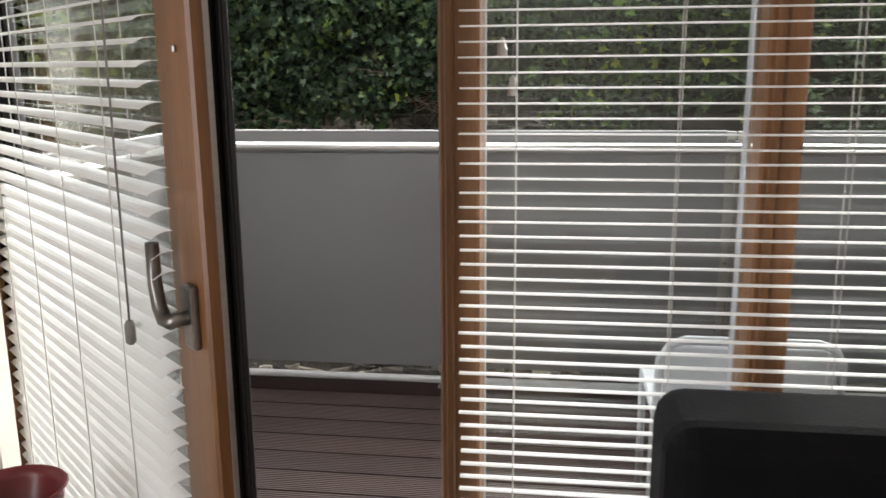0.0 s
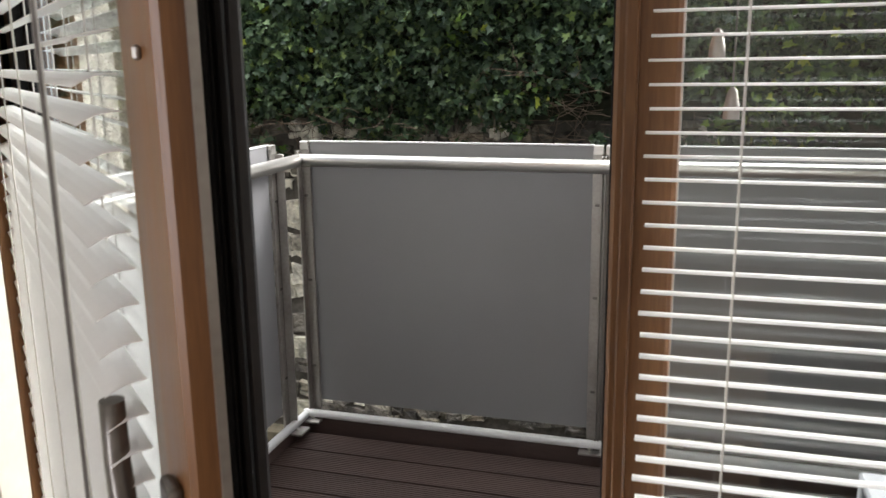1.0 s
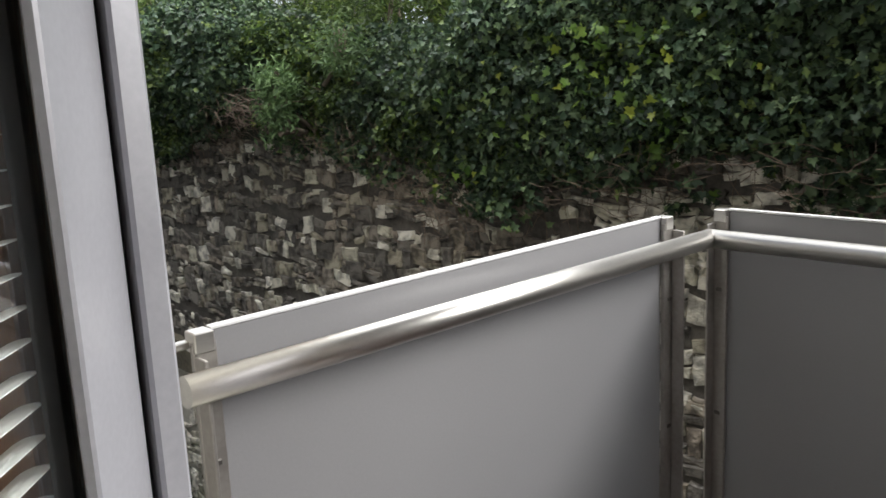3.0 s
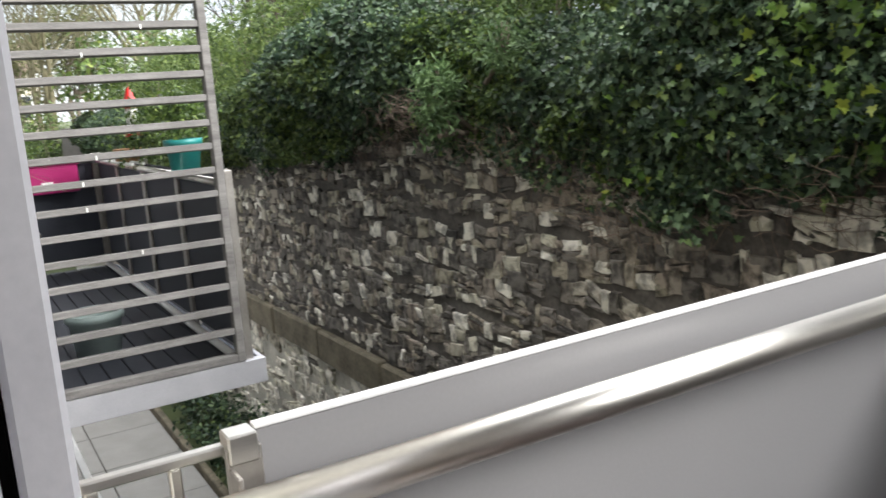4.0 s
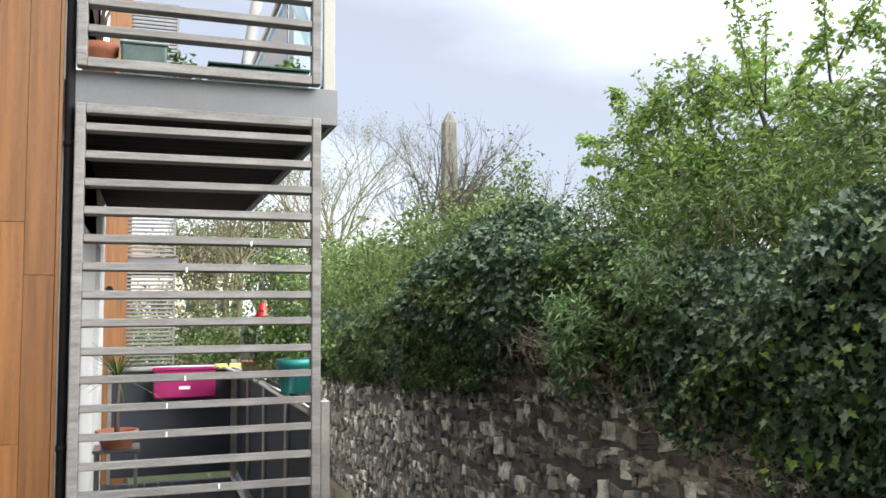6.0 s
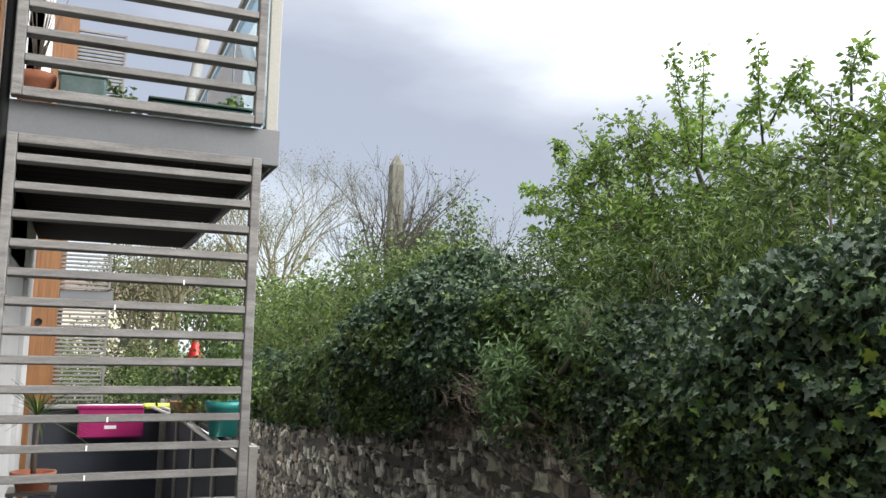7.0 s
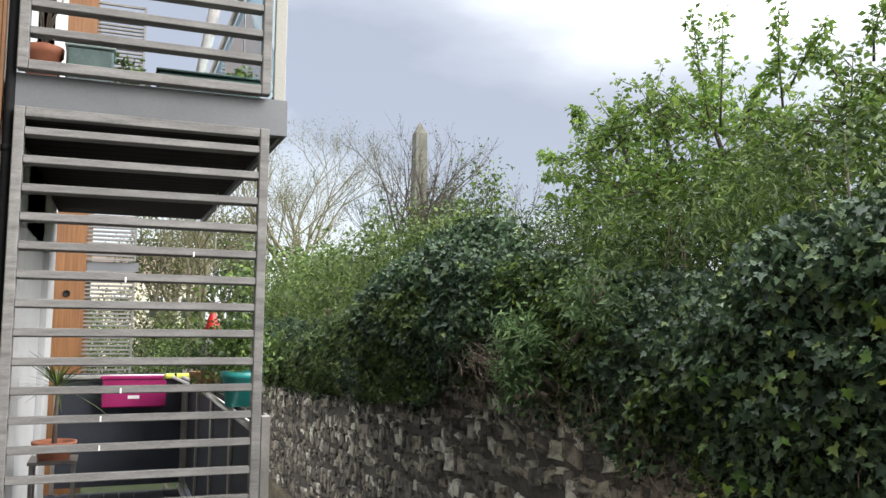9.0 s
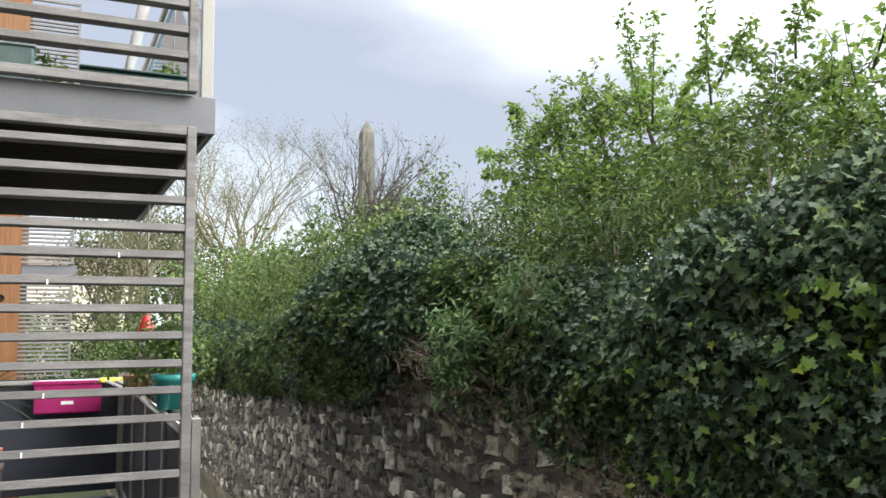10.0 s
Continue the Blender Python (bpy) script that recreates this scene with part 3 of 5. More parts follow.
# wind chime behind the blind
chime = thing("wind_chime", pose(0.335, 1.80, 1.34), "small metal wind chime hanging at the window", "wind chime")
bm = bmesh.new()
tube(bm, [(0, 0, 0.03), (0.002, 0, 0.86)], 0.0012, 5)
part("string", bm, GREYCORD, chime)
for dx, z in ((0.0, 0.0), (-0.022, 0.075)):
    bm = bmesh.new()
    lathe(bm, [(0.011, 0.0), (0.010, 0.018), (0.006, 0.036), (0.002, 0.042)], 12, (dx, 0, z))
    part("bell", bm, STEEL_DULL, chime)

# ---- sofa, table and bowl in the room ----
sofa = thing("sofa", pose(0.57, 0.52, 0), "black leather sofa with its back to the window", "sofa")
part("backrest", boxes(((0.03, 0.72, 0.30), (1.75, 0.94, 0.865)), bev=0.05, seg=4), LEATHER, sofa)
part("seat", boxes(((0.17, 0.10, 0.22), (1.60, 0.73, 0.45)), bev=0.05, seg=4), LEATHER, sofa)
part("armrest", boxes(((-0.05, 0.05, 0.08), (0.16, 0.75, 0.62)), bev=0.05, seg=4), LEATHER, sofa)
part("armrest", boxes(((1.61, 0.05, 0.08), (1.82, 0.75, 0.62)), bev=0.05, seg=4), LEATHER, sofa)
part("base", boxes(((0.02, 0.12, 0.05), (1.76, 0.92, 0.24)), bev=0.01), LEATHER, sofa)
for x in (0.06, 1.70):
    for y in (0.16, 0.86):
        part("leg", boxes(((x - 0.02, y - 0.02, 0.0), (x + 0.02, y + 0.02, 0.06))), BLACK, sofa)
tbl = thing("side_table", pose(-0.47, 1.0, 0), "small dark side table beside the door", "table")
part("tabletop", boxes(((-0.2, -0.2, 0.64), (0.2, 0.2, 0.67)), bev=0.005), LEATHER, tbl)
for x in (-0.17, 0.17):
    for y in (-0.17, 0.17):
        part("leg", boxes(((x - 0.015, y - 0.015, 0), (x + 0.015, y + 0.015, 0.64))), LEATHER, tbl)
bm = bmesh.new()
lathe(bm, [(0.045, 0.0), (0.06, 0.03), (0.072, 0.11), (0.078, 0.115), (0.074, 0.118), (0.066, 0.10), (0.05, 0.02)], 24)
bowl = tagged(new("plant_pot", mesh_of("plant_pot", bm, MAROON)), "glazed maroon pot on the side table", "pot")
bowl.matrix_basis = pose(-0.375, 1.10, 0.67)

# ---- our balcony ----
XL, YF, PT = -1.175, 3.515, 1.130
solid("balcony_slab", boxes(((-1.22, 1.945, -0.22), (3.4, 3.56, -0.04))), FASCIA, "grey balcony slab under the deck", "balcony")
# unseen slab added overhead, sized to shade the panels and clear the rails
up = thing("balcony_above", pose(0, 0, 0), "added unseen grey slab overhead that shades the balcony", "balcony", kind="structure")
part("fascia", boxes(((-0.94, 1.95, 2.55), (-0.90, 3.28, 2.73)), ((-0.94, 3.28, 2.55), (3.41, 3.32, 2.73))), FASCIA, up)
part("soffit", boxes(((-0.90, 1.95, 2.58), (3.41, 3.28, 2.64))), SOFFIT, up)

deck = thing("deck", pose(0, 0, 0), "dark brown ribbed composite deck boards", "deck", kind="structure")
bm = bmesh.new()
w, ribs = 0.140, 11
prof = [(0.0, 0.0)]
for i in range(ribs):
    u = i / ribs * w
    prof += [(u + 0.0012, 0.022), (u + 0.0080, 0.022), (u + 0.0088, 0.0160), (u + 0.0118, 0.0160)]
prof += [(w, 0.0160), (w, 0.0)]
ends = [[bm.verts.new((x, y, z)) for y, z in prof] for x in (-1.14, 3.3)]
for i in range(len(prof) - 1):
    bm.faces.new((ends[0][i], ends[0][i + 1], ends[1][i + 1], ends[1][i]))
bm.faces.new(ends[0][::-1])
bm.faces.new(ends[1])
board = mesh_of("board", bm, DECK)
for i in range(10):
    part("board", board, DECK, deck, m=pose(0, 1.965 + i * 0.1465, -0.02))

kerb = thing("deck_edge", pose(0, 0, 0), "pale rounded metal edge round the deck", "edge trim", kind="structure")
bm = bmesh.new()
box(bm, (-1.16, 3.458, 0.045), (3.35, 3.488, 0.075), 0.012, 3)
part("edge_front", bm, EDGE, kerb)
bm = bmesh.new()
box(bm, (-1.155, 1.98, 0.045), (-1.125, 3.457, 0.075), 0.012, 3)
part("edge_side", bm, EDGE, kerb)
part("upstand", boxes(((-1.145, 3.468, -0.04), (3.35, 3.478, 0.0445))), DECK, kerb, "dark upstand")
part("upstand", boxes(((-1.145, 1.98, -0.04), (-1.135, 3.467, 0.0445))), DECK, kerb, "dark upstand")


def panel_unit(m, length, label, group="balcony panels"):
    """A balustrade bay along +x with its two channel posts; its room side faces -y."""
    u = thing("balcony_panel", m, label, "balcony panel", group)
    part("board", boxes(((0.035, 0.0, 0.103), (length - 0.035, 0.010, PT)), bev=0.002), BOARD, u)
    part("top_edge", boxes(((0.035, -0.002, PT + 0.0005), (length - 0.035, 0.012, PT + 0.006)), bev=0.001), EDGE, u)
    for x, s in ((0.0, 1), (length - 0.038, -1)):
        pp = part("post", boxes(((x, -0.012, 0.03), (x + 0.038, -0.001, PT - 0.012)), ((x if s > 0 else x + 0.032, -0.045, 0.03), (x + 0.006 if s > 0 else x + 0.038, -0.0125, PT - 0.03)), bev=0.0015), STEEL_DULL, u, "dull steel channel post")
        part("foot_plate", boxes(((x - 0.02, -0.085, 0.033), (x + 0.058, -0.012, 0.042)), bev=0.002), STEEL_DULL, pp)
        for z in (0.25, 0.60, 0.93):
            part("screw", boxes(((x + 0.011, -0.017, z - 0.005), (x + 0.027, -0.0125, z + 0.005)), bev=0.002), BRONZE, pp)
        bm = bmesh.new()
        lathe(bm, [(0.009, 0.0), (0.009, 0.006), (0.005, 0.009)], 8, (x + 0.019, -0.05, 0.042))
        part("bolt", bm, STEEL, pp)
        part("clip", boxes(((x + 0.002, -0.016, PT - 0.028), (x + 0.034, 0.016, PT + 0.004)), bev=0.002), STEEL, pp)
    return u


PW = 1.13
first = panel_unit(pose(-1.135, YF, 0), PW, "grey laminate balustrade panel between steel posts")
for k in range(1, 4):
    copy_thing(first, pose(-1.135 + k * (PW + 0.004), YF, 0))
panel_unit(Matrix.Translation((XL, 2.11, 0)) @ Matrix.Rotation(radians(90), 4, "Z"), 1.255, "grey laminate side balustrade panel between steel posts")

rail = thing("handrail", pose(0, 0, 0), "round brushed steel handrail mitred at the balcony corner", "handrail")
bm = bmesh.new()
RZ, RR = 1.068, 0.0235
tube(bm, [(3.3, YF - 0.058, RZ), (XL + 0.058, YF - 0.058, RZ)], RR, 20)
part("front_tube", bm, STEEL, rail)
bm = bmesh.new()
tube(bm, [(XL + 0.058, YF - 0.058, RZ), (XL + 0.058, 2.07, RZ)], RR, 20)
part("side_tube", bm, STEEL, rail)
bm = bmesh.new()
bmesh.ops.create_uvsphere(bm, u_segments=20, v_segments=12, radius=RR, matrix=Matrix.Translation((XL + 0.058, YF - 0.058, RZ)))
for f in bm.faces:
    f.smooth = True
part("corner", bm, STEEL, rail)
gate = thing("closing_rail", pose(XL - 0.01, 1.97, 0), "thin steel rail closing the gap to the wall", "rail")
part("top_bar", boxes(((-0.007, 0.0, 1.108), (0.007, 0.165, 1.120)), bev=0.002), STEEL, gate)
for y in (0.004, 0.085):
    part("upright", boxes(((-0.006, y, 0.06), (0.006, y + 0.012, 1.108)), bev=0.002), STEEL, gate)

chair = thing("garden_chair", pose(0.95, 2.50, 0.02), "pale grey garden chair on the balcony behind the glazing", "chair")
bm = bmesh.new()
tube(bm, [(-0.24, -0.2, 0), (-0.24, -0.22, 0.40), (-0.235, -0.24, 0.60), (-0.21, -0.25, 0.645), (-0.17, -0.25, 0.66), (0.17, -0.25, 0.66), (0.21, -0.25, 0.645), (0.235, -0.24, 0.60), (0.24, -0.22, 0.40), (0.24, -0.2, 0)], 0.012, 8)
part("back_frame", bm, CHAIRGREY, chair)
part("backrest", boxes(((-0.225, -0.247, 0.45), (0.225, -0.232, 0.64)), bev=0.005), CHAIRGREY, chair)
part("seat", boxes(((-0.24, -0.21, 0.39), (0.24, 0.22, 0.41)), bev=0.006), CHAIRGREY, chair)
for x in (-0.23, 0.23):
    bm = bmesh.new()
    tube(bm, [(x, 0.21, 0), (x, 0.20, 0.40)], 0.012, 8)
    part("leg", bm, CHAIRGREY, chair)


# ---- neighbouring balconies ----
SX, Y0, Y1 = -4.955, 2.10, 3.245


def screen(m, z1, label, group="slatted screens", pitch=0.1298, first=0.1996, span=Y1 - Y0):
    """A weathered slatted wooden screen that runs along +y."""
    s = thing("slatted_screen", m, label, "screen", group)
    part("post", boxes(((-0.035, 0.0, 0.0), (0.035, 0.045, z1)), bev=0.004), WEATHERED, s)
    part("post", boxes(((-0.035, span - 0.045, 0.0), (0.035, span, z1)), bev=0.004), WEATHERED, s)
    me = mesh_of("slat", box(bmesh.new(), (-0.034, 0.046, -0.036), (0.028, span - 0.046, 0.0), 0.003, 1, Matrix.Rotation(radians(-6), 4, "Y")), WEATHERED)
    z, rnd = first, random.Random(4)
    while z < z1 - 0.08:
        sl = part("slat", me, WEATHERED, s, m=Matrix.Translation((0, 0, z)) @ Matrix.Rotation(rnd.uniform(-0.004, 0.004), 4, "X"))
        z += pitch
    part("top_rail", boxes(((-0.035, 0.046, z1 - 0.045), (0.03, span - 0.046, z1)), bev=0.003), WEATHERED, s)
    part("bottom_rail", boxes(((-0.035, 0.046, 0.0), (0.03, span - 0.046, 0.045)), bev=0.003), WEATHERED, s)
    return s


def clips(s):
    for y, z in ((0.50, 1.22), (0.42, 1.095), (0.42, 0.965), (0.50, 1.73), (0.80, 1.86), (0.66, 0.71)):
        part("clip", boxes(((0.029, y, z - 0.014), (0.035, y + 0.007, z + 0.009))), WHITE, s, "small white clip")


low = screen(pose(SX, Y0, 0.05), 2.50, "weathered grey wooden slatted screen between balconies")
copy_thing(low, pose(SX, Y0, 2.725))
far = screen(pose(-18.62, 1.98, 0.05), 2.50, "grey wooden screen with close slats further along the terrace", "far screens", 0.078, 0.12, 0.98)
for z in (2.755, 5.46):
    copy_thing(far, pose(-18.62, 1.98, z))

clips(low)

nb = thing("neighbour_balcony", pose(0, 0, 0), "neighbouring balcony with a grey metal edge", "balcony", kind="structure")
part("fascia", boxes(((-4.99, Y0 - 0.03, -0.10), (-4.93, 3.36, 0.045)), ((-9.25, 3.33, -0.10), (-4.99, 3.36, 0.045)), bev=0.003), ALU, nb)
part("slab", boxes(((-9.25, 2.05, -0.09), (-5.0, 3.325, 0.0))), FASCIA, nb)
nb_board = mesh_of("deck_board", boxes(((-9.2, 0.0, 0.0), (-5.0, 0.118, 0.025)), bev=0.003), SLATE)
for i in range(10):
    part("deck_board", nb_board, DECK, nb, m=pose(0, 2.06 + i * 0.125, 0))
up2 = thing("upper_balcony", pose(0, 0, 0), "balcony above the neighbour with a grey fascia and dark boarded underside", "balcony", kind="structure")
part("fascia", boxes(((-5.06, Y0 - 0.05, 2.535), (-4.995, 3.345, 2.722)), ((-9.22, 3.315, 2.535), (-5.06, 3.345, 2.722)), bev=0.003), FASCIA, up2)
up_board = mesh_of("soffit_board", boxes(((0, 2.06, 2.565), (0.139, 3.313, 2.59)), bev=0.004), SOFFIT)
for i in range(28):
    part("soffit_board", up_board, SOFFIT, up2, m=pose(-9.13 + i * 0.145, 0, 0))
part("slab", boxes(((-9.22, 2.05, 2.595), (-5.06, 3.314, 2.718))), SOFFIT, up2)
copy_up = thing("far_balcony", pose(0, 0, 0), "grey balcony further along the terrace", "balcony", kind="structure")
part("fascia", boxes(((-22.8, 2.055, 2.555), (-18.66, 3.02, 2.735)), ((-22.8, 2.055, -0.12), (-18.66, 3.02, 0.045)), ((-22.8, 2.055, 5.26), (-18.66, 3.02, 5.44))), FASCIA, copy_up)

gl = thing("glass_balustrade", pose(0, 0, 0), "greenish glass balustrade of the upper balcony", "balustrade")
for k in range(3):
    part("pane", boxes(((-9.1 + k * 1.36, 3.30, 2.79), (-9.1 + k * 1.36 + 1.33, 3.312, 3.75))), GREENGLASS, gl).visible_shadow = False
bm = bmesh.new()
tube(bm, [(-9.1, 3.28, 3.78), (-5.05, 3.28, 3.78)], 0.022, 10)
part("top_rail", bm, STEEL_DULL, gl)
part("edge_trim", boxes(((-5.048, 3.275, 2.723), (-5.015, 3.335, 3.80)), bev=0.004), RENDER, gl, "cream end post")
brace = thing("parasol", pose(0, 0, 0), "folded dark parasol leaning on the upper balcony", "parasol")
bm = bmesh.new()
tube(bm, [(-6.3, 2.95, 2.76), (-6.9, 3.16, 3.9)], [0.03, 0.045], 8)
part("pole", bm, GREYCORD, brace)

# dark balustrade of the neighbour, seen from inside
def dark_unit(m, length):
    u = thing("balcony_panel", m, "dark slate balustrade panel of the neighbouring balcony", "balcony panel", "neighbour panels")
    part("board", boxes(((0.03, 0.0, 0.08), (length - 0.03, 0.010, 1.10)), bev=0.002), SLATE, u)
    for x in (0.0, length - 0.036):
        part("post", boxes(((x, -0.02, 0.03), (x + 0.036, -0.001, 1.135)), ((x, 0.011, 0.03), (x + 0.036, 0.03, 1.135)), bev=0.002), STEEL_DULL, u)
    return u


d0 = dark_unit(pose(-6.06, 3.265, 0.0), 1.04)
for k in range(1, 4):
    copy_thing(d0, pose(-6.06 - k * 1.05, 3.265, 0.0))
dark_unit(Matrix.Translation((-9.18, 2.10, 0)) @ Matrix.Rotation(radians(90), 4, "Z"), 1.14)
tagged(part("corner_post", boxes(((-5.02, 3.255, 0.03), (-4.965, 3.30, 1.13)), bev=0.003), STEEL_DULL, nb), "steel corner post")
nr = thing("handrail", pose(0, 0, 0), "pale steel handrail of the neighbouring balcony", "handrail")
bm = bmesh.new()
tube(bm, [(-5.02, 3.22, 1.07), (-9.13, 3.22, 1.07)], 0.022, 10)
part("front_tube", bm, STEEL, nr)
bm = bmesh.new()
tube(bm, [(-9.13, 3.22, 1.07), (-9.13, 2.10, 1.07)], 0.022, 10)
part("side_tube", bm, STEEL, nr)
bm = bmesh.new()
tube(bm, [(-5.05, 3.21, 0.06), (-9.1, 3.21, 0.06)], 0.025, 10)
part("base_tube", bm, EDGE, nr)

# things on the neighbouring balconies
def pot(name, m, r0, r1, h, material, label, category="pot"):
    bm = bmesh.new()
    lathe(bm, [(r0, 0), (r0 + (r1 - r0) * 0.8, h * 0.8), (r1 * 1.06, h * 0.82), (r1 * 1.08, h), (r1 * 0.96, h), (r1 * 0.9, h * 0.85), (r0 * 0.9, h * 0.1)], 24)
    ob = tagged(new(name, mesh_of(name, bm, material)), label, category)
    ob.matrix_basis = m
    return ob


pot("rail_planter", pose(-5.9, 3.285, 1.095), 0.09, 0.115, 0.20, TEAL, "teal plastic planter on the balcony rail", "planter")
pot("plant_tub", pose(-5.85, 2.60, 0.025), 0.13, 0.165, 0.27, PALETUB, "pale green plastic tub on the balcony floor", "tub")
pot("terracotta_pot", pose(-6.25, 2.27, 0.78), 0.085, 0.115, 0.10, TERRACOTTA, "shallow terracotta pot on the stand", "pot")
st = thing("plant_stand", pose(-6.25, 2.27, 0.025), "dark metal plant stand on the balcony floor", "stand")
part("top", boxes(((-0.13, -0.13, 0.735), (0.13, 0.13, 0.755)), bev=0.003), BRONZE, st)
for x in (-0.11, 0.11):
    for y in (-0.11, 0.11):
        part("leg", boxes(((x - 0.01, y - 0.01, 0), (x + 0.01, y + 0.01, 0.735))), BRONZE, st)


def frond(bm, base, yaw, lift, length, width):
    pts = [Vector(base) + Vector((math.cos(yaw) * length * u * math.cos(lift * (1 - 0.4 * u)), math.sin(yaw) * length * u * math.cos(lift * (1 - 0.4 * u)), length * u * math.sin(lift) - 0.25 * length * u * u)) for u in (0, 0.35, 0.7, 1)]
    side = Vector((-math.sin(yaw), math.cos(yaw), 0))
    ws = [width * 0.5, width, width * 0.8, 0.001]
    rows = [(bm.verts.new(p - side * q), bm.verts.new(p + side * q)) for p, q in zip(pts, ws)]
    for a, b in zip(rows, rows[1:]):
        bm.faces.new((a[0], a[1], b[1], b[0]))


palm = thing("palm", pose(-6.25, 2.27, 0.83), "small spiky palm in a terracotta pot", "plant")
bm = bmesh.new()
tube(bm, [(0, 0, 0), (0.01, 0, 0.2), (0.0, 0.01, 0.38)], [0.016, 0.012, 0.010], 6)
part("trunk", bm, BARK, palm)
bm, rnd = bmesh.new(), random.Random(3)
for i in range(80):
    frond(bm, (0, 0, 0.36), rnd.uniform(0, 6.28), rnd.uniform(-0.2, 1.2), rnd.uniform(0.20, 0.38), 0.0045)
part("crown", bm, HEDGE, palm)

box_p = thing("rail_box", pose(-9.10, 2.50, 0.80), "magenta plastic planter box hung on the far rail", "planter")
bm = boxes(((-0.09, 0, 0), (0.09, 0.55, 0.27)), bev=0.012)
part("box", bm, PINK, box_p)
part("rim", boxes(((-0.105, -0.015, 0.255), (0.105, 0.565, 0.285)), bev=0.006), PINK, box_p)
part("label_plate", boxes(((0.0905, 0.22, 0.08), (0.094, 0.32, 0.11))), WHITE, box_p, "small white label")
bag = thing("folded_crate", pose(-8.6, 3.13, 1.09), "yellow-green folded plastic crate lying on the rail", "crate")
part("body", boxes(((-0.10, -0.12, 0.0), (0.12, 0.12, 0.035)), bev=0.01), YELLOW, bag)
bm = bmesh.new()
lathe(bm, [(0.09, 0.0), (0.11, 0.11), (0.115, 0.12), (0.10, 0.12), (0.085, 0.02)], 16)
bask = tagged(new("basket", mesh_of("basket", bm, WICKER)), "brown wicker basket on the balcony rail", "basket")
bask.matrix_basis = pose(-7.4, 3.22, 1.092)
feeder = thing("bird_feeder", pose(-7.2, 3.25, 1.33) @ Matrix.Scale(1.4, 4), "hanging bird feeder with a red cap", "bird feeder")
bm = bmesh.new()
lathe(bm, [(0.03, 0.0), (0.032, 0.02), (0.032, 0.13), (0.028, 0.14)], 14)
part("tube", bm, WHITE, feeder)
bm = bmesh.new()
lathe(bm, [(0.045, 0.14), (0.04, 0.16), (0.012, 0.24), (0.004, 0.25)], 14)
part("cap", bm, RED, feeder, "red cone cap")
bm = bmesh.new()
lathe(bm, [(0.05, -0.015), (0.052, 0.0), (0.03, 0.001)], 14)
part("tray", bm, RED, feeder)
bm = bmesh.new()
tube(bm, [(0, 0, 0.25), (0, 0, 0.87)], 0.002, 5)
part("hanger", bm, STEEL_DULL, feeder)
bagd = thing("refuse_bag", pose(-5.28, 2.16, 0.025), "tied black plastic refuse bag on the balcony", "bag")
bm = bmesh.new()
lathe(bm, [(0.04, 0.0), (0.075, 0.05), (0.085, 0.25), (0.07, 0.45), (0.02, 0.55), (0.035, 0.60)], 12)
part("body", bm, BLACK, bagd)
lad = thing("folding_frame", pose(-7.6, 3.20, 1.092), "white folded frame lying on the balcony rail", "frame")
for y in (-0.03, 0.05):
    bm = bmesh.new()
    tube(bm, [(-0.6, y - 0.12, 0.03), (0.6, y, 0.012)], 0.012, 6)
    part("bar", bm, WHITE, lad)

# pots on the upper balcony
pot("terracotta_pot", pose(-5.40, 2.17, 2.718), 0.07, 0.09, 0.25, TERRACOTTA, "terracotta pot on the upper balcony", "pot")
tub = thing("storage_box", pose(-5.40, 2.28, 2.718), "translucent green storage box on the upper balcony", "box")
part("body", boxes(((-0.10, 0.0, 0.0), (0.10, 0.225, 0.25)), bev=0.012), MISTBOX, tub)
part("lid", boxes(((-0.11, -0.008, 0.2505), (0.11, 0.233, 0.265)), bev=0.004), PALETUB, tub)
trough = thing("planter_trough", pose(-5.40, 2.72, 2.718), "long dark green planter trough on the upper balcony", "planter")
part("trough", boxes(((-0.1, 0.0, 0.0), (0.1, 0.53, 0.175)), bev=0.012), DKGREEN, trough)
part("rim", boxes(((-0.108, -0.008, 0.1755), (0.108, 0.538, 0.19)), bev=0.004), DKGREEN, trough)
rng = np.random.default_rng(8)
for nm, at, rad, n in (("herb_plant", (-5.40, 2.58, 2.86), 0.10, 200), ("herb_plant", (-5.40, 3.16, 2.93), 0.05, 80), ("rail_plant", (-5.95, 3.28, 1.46), 0.16, 900), ("climbing_plant", (-7.0, 3.35, 1.35), 0.26, 1500)):
    p = rng.normal(size=(n, 3)) * rad * 0.5 + np.array(at)
    p[:, 2] = np.maximum(p[:, 2], at[2] - rad)
    nrm = rng.normal(size=(n, 3)) + np.array([0.4, -0.4, 0.8])
    ob = new(nm, leaf_mesh(nm, p, nrm, rng.uniform(0.025, 0.05, n), "oval", HEDGE, n))
    tagged(ob, "bushy green plant on the neighbouring balcony", "plant", kind="stuff")
bare = thing("bare_shrub", pose(-5.40, 2.17, 2.93), "leafless potted shrub on the upper balcony", "plant")
bm, rnd = bmesh.new(), random.Random(12)
for i in range(14):
    a, s = rnd.uniform(0, 6.28), rnd.uniform(0.05, 0.16)
    tube(bm, [(0, 0, 0), (math.cos(a) * s * 0.3, math.sin(a) * s * 0.3, 0.2), (math.cos(a) * s, math.sin(a) * s, rnd.uniform(0.35, 0.6))], [0.005, 0.003, 0.001], 4)
part("stem_mass", bm, BARK, bare)

# cladding vent on the bay side wall
vent = thing("wall_vent", Matrix.Translation((-4.948, 1.691, 2.306)) @ Matrix.Rotation(radians(90), 4, "Y"), "round black vent on the timber cladding", "vent")
bm = bmesh.new()
lathe(bm, [(0.066, -0.01), (0.066, 0.012), (0.052, 0.018), (0.050, 0.006), (0.0, 0.004)], 28)
part("rim", bm, BLACK, vent)

